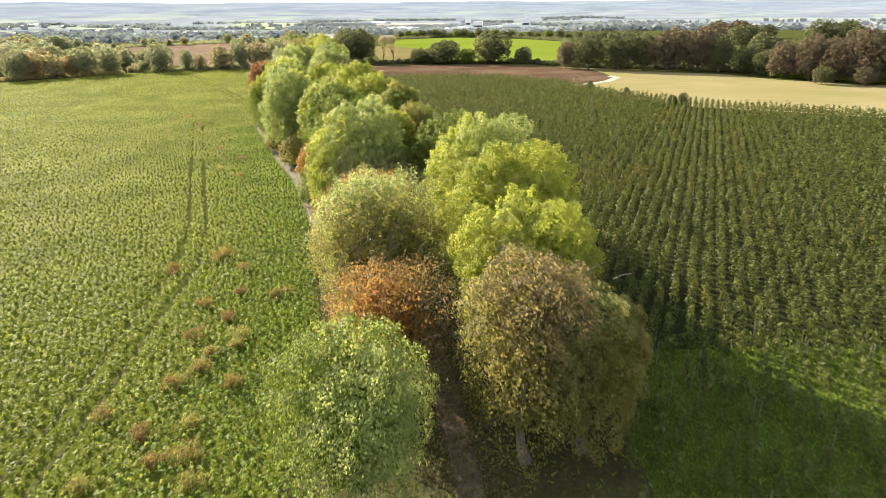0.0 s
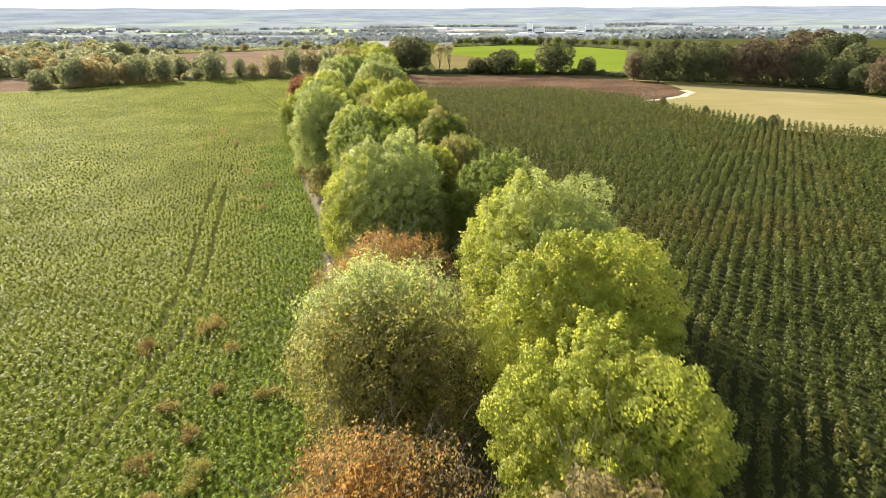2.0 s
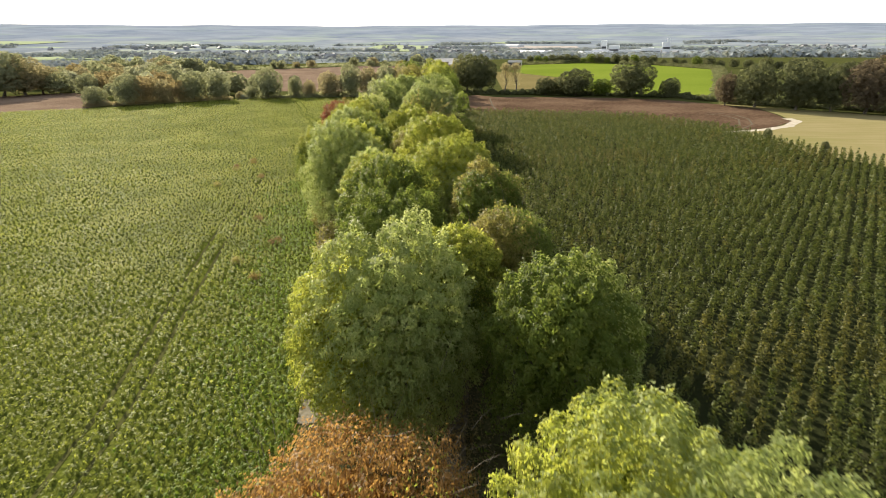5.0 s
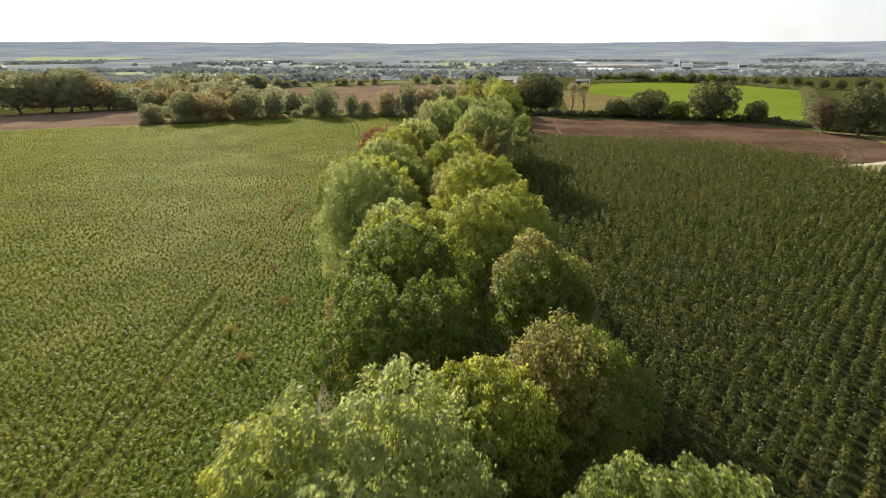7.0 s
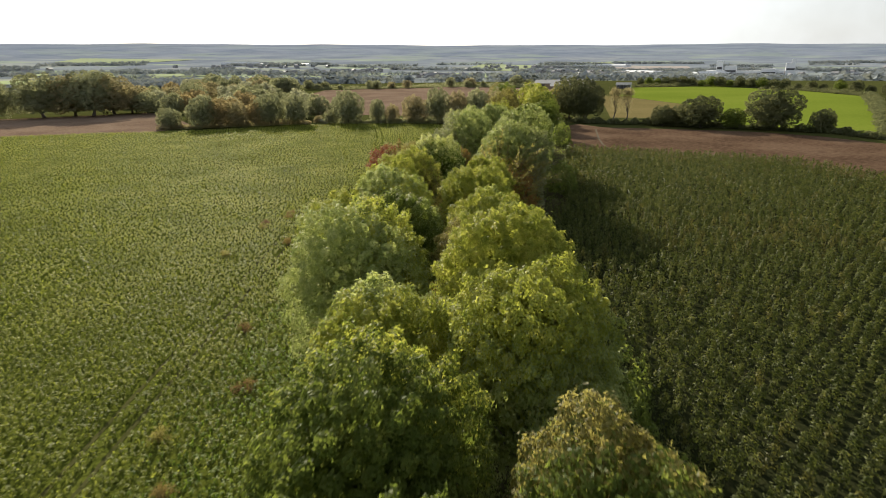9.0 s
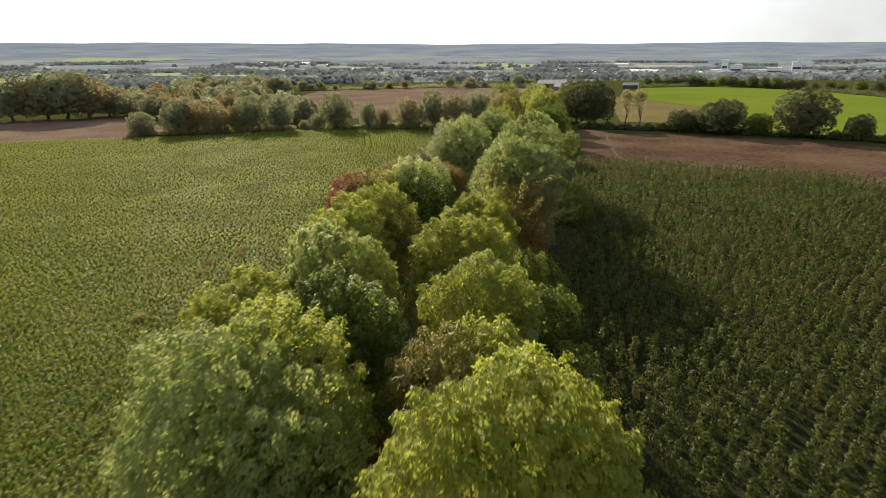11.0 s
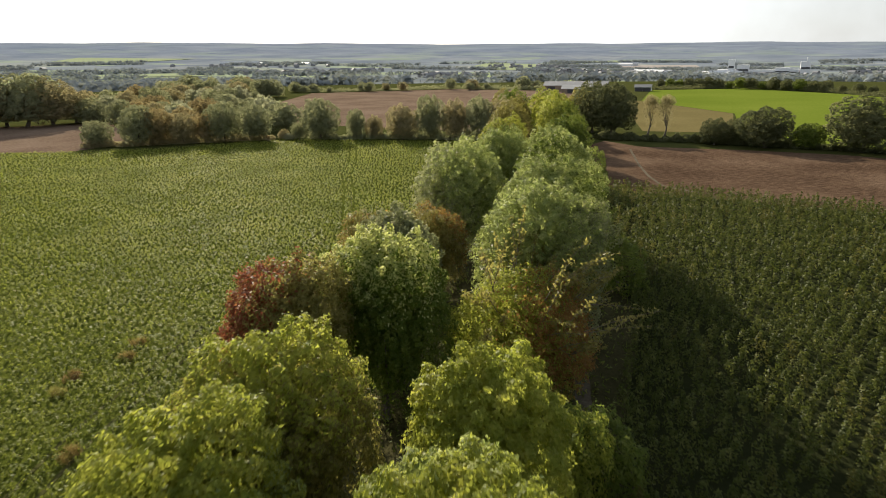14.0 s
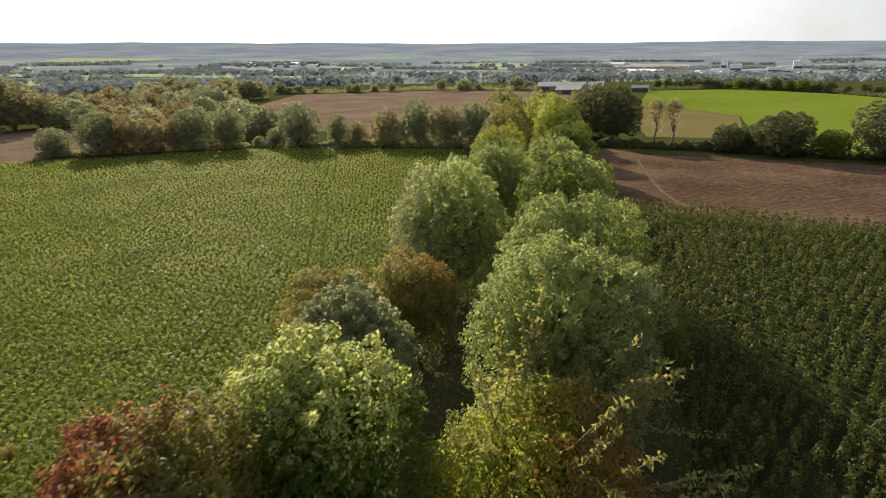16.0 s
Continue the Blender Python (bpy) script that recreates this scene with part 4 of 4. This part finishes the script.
def beet_plants(headland):
    rng = np.random.default_rng(11)
    out = []
    row = np.array((-0.40, 0.917))
    side = np.array((0.917, 0.40))
    for near, far, step, gap, leaves, length in ((0, 42, 0.36, 0.46, 10, 0.215), (42, 85, 0.48, 0.54, 8, 0.265), (85, 140, 0.62, 0.62, 7, 0.28), (140, 240, 0.76, 0.76, 5, 0.36)):
        a, b = np.meshgrid(np.arange(-160, 420, step), np.arange(-330, 120, gap), indexing="ij")
        a, b = a.ravel() + rng.uniform(-0.4, 0.4, a.size) * step, b.ravel() + rng.uniform(-0.42, 0.42, b.size) * gap
        x, y = a * row[0] + b * side[0], a * row[1] + b * side[1]
        d = path_distance(x, y)
        k = (d >= near) & (d < far) & (y > 8) & inside(BEETS, x, y) & (x > -262)
        k &= (x < np.interp(y, PATH_Y, PATH_X) - 0.9) | (y < 60) | (y > 139)
        for off in (-0.9, 0.9):
            k &= np.abs(x - np.interp(y, TRACK_Y, TRACK_X) - off) > np.where(y < 133, np.where(y < 95, 0.24, 0.1) + 0.16 * np.sin(y * 0.23 + off) * np.sin(y * 0.09), -1)
            k &= np.abs(x - np.interp(y, LANE_Y, LANE_X) - off) > np.where(y > 165, 0.22, -1)
        wave = np.array([noise.noise((float(p) * 0.15, float(q) * 0.15, 1.0)) for p, q in zip(x[k], y[k])])
        strip = (x[k] - np.interp(y[k], TRACK_Y, TRACK_X) + 3.5 * wave + rng.normal(size=len(wave)) * 2.0 > 5.5) & (y[k] < 125)
        x, y = x[k][strip == headland], y[k][strip == headland]
        n = len(x)
        ang = rng.uniform(0, math.tau, (n, leaves))
        out_ = np.stack([np.cos(ang), np.sin(ang), np.zeros_like(ang)], 2)
        tilt = rng.uniform(0.0, 1.25, (n, leaves))[..., None]
        nrm = out_ * np.sin(tilt) * 0.8 + np.array((0, 0, 1.0)) * np.cos(tilt)
        ctr = np.stack([x, y, np.zeros(n)], 1)[:, None, :] + out_ * length * 0.42
        ctr[..., 2] = rng.uniform(0.18, 0.46, n)[:, None] + rng.uniform(-0.13, 0.13, (n, leaves))
        out.append(leaf_facets(ctr.reshape(-1, 3), unit(nrm.reshape(-1, 3)), length, length * 0.55, rng, out_.reshape(-1, 3)))
    return np.concatenate(out)


tagged(new("beet_plants", facets_mesh("beet_plants", beet_plants(False), LEAF["beet"])), "leafy yellow-green sugar beet plants covering the field", "crop", kind="stuff")
tagged(new("headland_beets", facets_mesh("headland_beets", beet_plants(True), LEAF["headland"])), "lush green sugar beet plants beside the hedgerow", "crop", kind="stuff")


def nursery_trees(yellowing):
    """Bushy upright young trees in rows: leaves over a rounded, tufted crown down to the ground."""
    rng = np.random.default_rng(12)
    row, side = np.array((0.375, 0.927)), np.array((0.927, -0.375))
    a, b = np.meshgrid(np.arange(-60, 300, 1.14), np.arange(-170, 140, 1.06), indexing="ij")
    a = a + 0.57 * (np.arange(a.shape[1]) % 2)
    a, b = a.ravel() + rng.uniform(-0.2, 0.2, a.size), b.ravel() + rng.uniform(-0.22, 0.22, b.size)
    x, y = a * row[0] + b * side[0], a * row[1] + b * side[1]
    k = (inside(NURSERY, x, y) | (inside(NEAR_NURSERY, x, y) & (y > 12) & (rng.uniform(size=x.size) < 0.8))) & (x < 0.8 * y + 18) & (rng.uniform(size=x.size) > 0.03)
    x, y = x[k], y[k]
    patch = np.array([noise.noise((float(p) * 0.06, float(q) * 0.06, 9.0)) for p, q in zip(x, y)]) + rng.normal(size=x.size) * 0.25
    x, y = x[(patch > 0.36) == yellowing], y[(patch > 0.36) == yellowing]
    out = []
    d = path_distance(x, y)
    for near, far, leaves, length in ((0, 45, 84, 0.21), (45, 90, 46, 0.27), (90, 400, 26, 0.35)):
        s = (d >= near) & (d < far)
        n = int(s.sum())
        h = rng.uniform(1.7, 2.5, n) * np.where(y[s] < 36, 0.75, 1.0)
        wide = rng.uniform(0.34, 0.50, n)
        f = rng.uniform(0.16, 1.0, (n, leaves)) ** 0.75
        ang = rng.uniform(0, math.tau, (n, leaves))
        o = np.stack([np.cos(ang), np.sin(ang), np.zeros_like(ang)], 2)
        tuft = 0.78 + 0.22 * np.sin(3 * ang + 9 * f + rng.uniform(0, math.tau, (n, 1)))
        reach = (wide[:, None] * np.sqrt(np.clip(1.04 - ((f - 0.38) / 0.63) ** 2, 0.01, 1)) * tuft)[..., None]
        p = np.stack([x[s], y[s], np.zeros(n)], 1)[:, None, :] + o * reach * rng.uniform(0.6, 1.08, (n, leaves, 1))
        p[..., 2] = h[:, None] * f
        nrm = o * 0.7 + (0, 0, 0.7) * f[..., None] + rng.normal(size=o.shape) * 0.4
        out.append(leaf_facets(p.reshape(-1, 3), unit(nrm.reshape(-1, 3)), length, length * 0.6, rng, np.tile((0, 0, 0.6), (n * leaves, 1)) + o.reshape(-1, 3)))
    return np.concatenate(out)


tagged(new("nursery_trees", facets_mesh("nursery_trees", nursery_trees(False), LEAF["nursery"])), "dense rows of upright dark green nursery trees", "young trees", kind="stuff")
tagged(new("yellowing_nursery_trees", facets_mesh("yellowing_nursery_trees", nursery_trees(True), LEAF["nursery_brown"])), "yellowing brownish trees among the nursery rows", "young trees", kind="stuff")


def near_grass():
    """Tufts of grass between the young trees."""
    rng = np.random.default_rng(14)
    n = 30000
    x, y = rng.uniform(9, 42, n), rng.uniform(14, 38, n)
    p = np.stack([x, y, rng.uniform(0.06, 0.22, n)], 1)
    return leaf_facets(p, unit(rng.normal(size=p.shape) * 0.7 + (0, 0, 0.4)), 0.3, 0.07, rng, np.tile((0, 0, 1.0), (n, 1)))


tagged(new("nursery_tufts", facets_mesh("nursery_tufts", near_grass(), LEAF["grass"])), "bright grass tufts between the young trees", "grass", kind="stuff")

post = None
for i in range(60):
    x, y = PLACE.uniform(12, 34), PLACE.uniform(21, 37)
    m = pose(x, y, 0.0, PLACE.uniform(-4, 4), PLACE.uniform(-4, 4), PLACE.uniform(0, 360))
    if post is None:
        bm = bmesh.new()
        tube(bm, [(0, 0, -0.1), (0, 0, 0.9), (0, 0, 1.75), (0, 0, 1.8)], [0.022, 0.021, 0.02, 0.01], 6)
        post = tagged(new("tree_stake", bm_mesh("tree_stake", bm, STAKE)), "thin pale wooden stake beside a young nursery tree", "stake", "stakes of the nursery")
        post.matrix_world = m
    else:
        tagged(copy_thing(post, m), "thin pale wooden stake beside a young nursery tree", "stake", "stakes of the nursery")


def undergrowth():
    """Nettles, brambles and grass under the hedgerow."""
    rng = np.random.default_rng(13)
    n = 90000
    x, y = rng.uniform(-70, 14, n), rng.uniform(12, 272, n)
    k = inside(BANK, x, y) & (np.abs(x - np.interp(y, [10, 24, 32, 44, 60, 80], [2, 1, 0, -2, -4, -7])) > np.where(y < 70, 1.0, 0.0))
    k &= np.abs(x - np.interp(y, PATH_Y, PATH_X)) > np.where((y > 62) & (y < 138), 1.0, 0.0)
    x, y = x[k], y[k]
    top = 0.35 + 0.9 * np.array([max(0.0, noise.noise((float(a) * 0.35, float(b) * 0.35, 3.0))) for a, b in zip(x, y)])
    p = np.stack([x, y, 0.05 + top * rng.uniform(0.2, 1.0, len(x))], 1)
    nrm = unit(rng.normal(size=p.shape) * 0.6 + (0, 0, 0.8))
    return leaf_facets(p, nrm, 0.34, 0.16, rng)


tagged(new("undergrowth", facets_mesh("undergrowth", undergrowth(), LEAF["green"])), "dark green nettles and brambles under the trees", "undergrowth", kind="stuff")


def leaf_litter():
    """Fallen leaves on the lane and at the foot of the trees."""
    rng = np.random.default_rng(15)
    n = 14000
    y = rng.uniform(12, 82, n)
    x = np.interp(y, [10, 24, 32, 44, 60, 80], [2, 1, 0, -2, -4, -7]) + rng.normal(size=n) * 1.1
    p = np.stack([x, y, rng.uniform(0.075, 0.11, n)], 1)
    return leaf_facets(p, unit(rng.normal(size=p.shape) * 0.35 + (0, 0, 1.0)), 0.16, 0.12, rng)


tagged(new("leaf_litter", facets_mesh("leaf_litter", leaf_litter(), LEAF["brown"])), "fallen brown leaves scattered along the lane", "leaves", kind="stuff")


# ---- weeds in the beets ----
def weed(x, y, h, r, kind, label, seed):
    rng = np.random.default_rng(seed)
    t = thing("weed", pose(x, y, 0.1), label, "weed", "weeds in the beet field")
    clumps = []
    for j in range(6):
        q, c, lr = crown_facets(rng, h * rng.uniform(0.55, 1.0), r * rng.uniform(0.35, 0.6), 0.1, 12, 260, 0.075, 0.75, 2.5)
        clumps.append(q + (*rng.normal(size=2) * r * 0.55, 0) + rng.normal(size=(len(q), 1, 3)) * 0.09)
    part("foliage", facets_mesh("foliage", np.concatenate(clumps), LEAF[kind]), t)
    for j in range(3):
        bm = bmesh.new()
        tube(bm, [(0.05 * j, 0, -0.08), Vector(c[j]) * 0.6, Vector(c[j])], [0.015, 0.012, 0.005], 4)
        part("stem", bm_mesh("stem", bm, TWIG), t)


for i, (x, y) in enumerate(((-16, 33), (-16, 28), (-14.3, 26), (-12, 24.3), (-17, 51), (-16, 46), (-20, 55), (-14, 39), (-15, 34.5), (-17, 39), (-15, 36.5), (-17, 24), (-13, 46), (-29.5, 96), (-13, 26.4),
        (-51, 121), (-55, 141), (-55, 135), (-54, 139), (-54, 133), (-27, 85), (-23, 51), (-20, 54), (-13.5, 29), (-18, 44), (-15.5, 41.5), (-12.5, 33), (-13.6, 37.5), (-18.6, 30), (-36, 104), (-47, 128), (-31, 89))):
    weed(x, y, PLACE.uniform(0.6, 0.9), PLACE.uniform(0.4, 0.75), ("weed", "dock", "weed", "olive")[i % 4], ("dry tan weed clump among the beets", "rusty brown dock plant among the beets", "dry yellowish weed clump among the beets", "olive green weed among the beets")[i % 4], 500 + i)

# ---- farm buildings and far valley ----
ROOF = plain_material("pale_roof_sheet", (0.26, 0.25, 0.24), 0.5, 0.1, 0.5)
PALE_ROOF = plain_material("white_roof_sheet", (0.36, 0.35, 0.33), 0.5, 0.1, 0.5)
WHITE = plain_material("white_cladding", (0.62, 0.63, 0.65), 0.6, 0.05, 0.3)
DARK = plain_material("dark_opening", (0.05, 0.05, 0.055), 0.7, 0.2, 1.0)
BRICKWORK = plain_material("brown_cladding", (0.22, 0.17, 0.13), 0.8, 0.2, 0.5)


def block(bm, x0, x1, y0, y1, z0, z1):
    v = [bm.verts.new((x, y, z)) for z in (z0, z1) for x, y in ((x0, y0), (x1, y0), (x1, y1), (x0, y1))]
    for f in ((3, 2, 1, 0), (4, 5, 6, 7), (0, 1, 5, 4), (1, 2, 6, 5), (2, 3, 7, 6), (3, 0, 4, 7)):
        bm.faces.new([v[i] for i in f])


def one_block(name, dims, mat, parent, label=""):
    bm = bmesh.new()
    block(bm, *dims)
    return part(name, bm_mesh(name, bm, mat), parent, label)


def gable(name, x0, x1, y0, y1, z, rise, mat, parent):
    """A pitched roof with the ridge along x, with overhanging eaves."""
    bm = bmesh.new()
    ym = (y0 + y1) / 2
    ring = [(y0 - 0.5, z - 0.1), (ym, z + rise), (y1 + 0.5, z - 0.1), (y1 + 0.5, z - 0.3), (ym, z + rise - 0.25), (y0 - 0.5, z - 0.3)]
    a = [bm.verts.new((x0 - 0.4, y, zz)) for y, zz in ring]
    b = [bm.verts.new((x1 + 0.4, y, zz)) for y, zz in ring]
    for i in range(6):
        bm.faces.new((a[i], a[(i + 1) % 6], b[(i + 1) % 6], b[i]))
    bm.faces.new(a[::-1])
    bm.faces.new(b)
    return part(name, bm_mesh(name, bm, mat), parent)


def barn(x, y, turn, long, deep, eaves, rise, label, wall, cover):
    t = thing("barn", pose(x, y, 0.0, 0, 0, turn), label, "barn", "farm buildings")
    one_block("wall", (-long / 2, long / 2, -deep / 2, deep / 2, -0.2, eaves), wall, t)
    gable("roof", -long / 2, long / 2, -deep / 2, deep / 2, eaves, rise, cover, t)
    n = max(2, int(long / 9))
    for i in range(n):
        c = -long / 2 + (i + 0.5) * long / n
        one_block("door", (c - 2.2, c + 2.2, -deep / 2 - 0.08, -deep / 2 + 0.05, 0, eaves * 0.8), DARK, t)
    return t


barn(-77, 508, 3, 37, 15, 3.6, 2.0, "long barn with a grey sheet roof", BRICKWORK, ROOF)
barn(-70.5, 488, 3, 22, 11, 2.6, 1.8, "long low barn with a pale sheet roof", BRICKWORK, PALE_ROOF)
barn(-38, 505, -4, 9, 5, 2.6, 1.2, "white shed on the crest", WHITE, ROOF)


def factory(x, y, z):
    t = thing("factory", pose(x, y, z, 0, 0, -6) @ Matrix.Diagonal((1.22, 1.0, 1.3, 1)), "white factory buildings far down in the valley", "factory")
    for x0, x1, y0, y1, top in ((-68, -40, 0, 30, 9), (-52, -42, 4, 20, 24), (-38, -20, 0, 30, 16), (-20, 18, 0, 40, 8), (18, 40, -4, 30, 11), (40, 52, 0, 20, 9), (54, 68, 0, 18, 20), (62, 67, 2, 8, 26)):
        b = one_block("block", (x0, x1, y0, y1, -6, top), WHITE, t)
        one_block("window_band", (x0 + 1, x1 - 1, y0 - 0.3, y0 + 0.1, top * 0.45, top * 0.6), DARK, b)


fx, fy = -20 + 0.101 * 1450, 119 + 0.993 * 1450
factory(fx, fy, float(ground_height(np.float64(fx), np.float64(fy))))

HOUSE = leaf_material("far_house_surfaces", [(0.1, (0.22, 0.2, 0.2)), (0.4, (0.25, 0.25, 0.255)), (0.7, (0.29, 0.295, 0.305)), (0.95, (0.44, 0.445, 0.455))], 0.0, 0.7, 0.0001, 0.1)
# leaf colour of the valley woods, paled and blued as haze would
HAZY_WOOD = leaf_material("hazy_wood_leaf", [(0.1, (0.2, 0.225, 0.24)), (0.5, (0.235, 0.26, 0.27)), (0.9, (0.28, 0.297, 0.295))], 0.12, 0.8, 0.002, 0.0)


def town(count, a0, a1, d0, d1, seed, long=(8, 18)):
    """Houses as four walls and two roof slopes each."""
    rng = np.random.default_rng(seed)
    nests = max(3, count // 22)
    na, nd = rng.uniform(a0, a1, nests), rng.uniform(d0, d1, nests)
    k = rng.integers(0, nests, count)
    ang, d = np.radians(na[k] + rng.normal(size=count) * 2.2), nd[k] + rng.normal(size=count) * 55
    x, y = -20 + d * np.sin(ang), 120 + d * np.cos(ang)
    z = ground_height(x, y)
    out = []
    for i in range(count):
        w, e, h, r = rng.uniform(*long) / 2, rng.uniform(3.5, 5), rng.uniform(4.5, 7), rng.uniform(2.5, 3.5)
        t = rng.uniform(0, math.pi)
        cx, cy = math.cos(t), math.sin(t)
        at = lambda u, v, k: (x[i] + u * cx - v * cy, y[i] + u * cy + v * cx, z[i] + k)
        c = [(-w, -e), (w, -e), (w, e), (-w, e)]
        for j in range(4):
            p, q = c[j], c[(j + 1) % 4]
            out.append([at(*p, -2), at(*q, -2), at(*q, h), at(*p, h)])
        out.append([at(-w, -e - 0.4, h - 0.1), at(w, -e - 0.4, h - 0.1), at(w, 0, h + r), at(-w, 0, h + r)])
        out.append([at(w, e + 0.4, h - 0.1), at(-w, e + 0.4, h - 0.1), at(-w, 0, h + r), at(w, 0, h + r)])
    return np.array(out)


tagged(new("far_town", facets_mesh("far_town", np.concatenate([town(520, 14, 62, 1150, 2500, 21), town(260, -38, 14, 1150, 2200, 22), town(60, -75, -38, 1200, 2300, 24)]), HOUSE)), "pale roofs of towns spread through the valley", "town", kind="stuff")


tagged(new("far_sheds", facets_mesh("far_sheds", town(20, -42, 16, 1400, 2500, 23, (40, 110)), WHITE)), "long white roofs of sheds in the valley", "sheds", kind="stuff")


def far_woods():
    """Belts and copses that lie across the view, denser towards the near side of the valley."""
    rng = np.random.default_rng(25)
    spots = []
    for _ in range(150):
        d, ang = 620 + 2100 * rng.uniform() ** 1.35, math.radians(rng.uniform(-85, 75))
        long, deep = rng.uniform(40, 260) * (0.6 + d / 2500), rng.uniform(10, 45)
        n = int(long * deep / 75) + 4
        u, v = rng.uniform(-0.5, 0.5, n) * long, rng.normal(size=n) * deep * 0.35
        t = rng.normal() * 0.25
        u, v = u * math.cos(t) - v * math.sin(t), u * math.sin(t) + v * math.cos(t)
        cx, cy = -20 + d * math.sin(ang), 120 + d * math.cos(ang)
        spots.append(np.stack([cx + u * math.cos(ang) + v * math.sin(ang), cy - u * math.sin(ang) + v * math.cos(ang)], 1))
    xy = np.concatenate(spots)
    x, y = xy[:, 0], xy[:, 1]
    z = ground_height(x, y)
    m = 11
    off = rng.normal(size=(len(x), m, 3)) * (3.6, 3.6, 2.4)
    p = np.stack([x, y, z + 4.0], 1)[:, None, :] + off
    nrm = unit((off * 0.6 + rng.normal(size=off.shape) * 0.8 + (0, 0, 3.0)).reshape(-1, 3))
    return leaf_facets(p.reshape(-1, 3), nrm, 5.5, 4.5, rng)


tagged(new("far_woods", facets_mesh("far_woods", far_woods(), HAZY_WOOD)), "woods and copses across the valley, blue haze in their colour", "woods", kind="stuff")
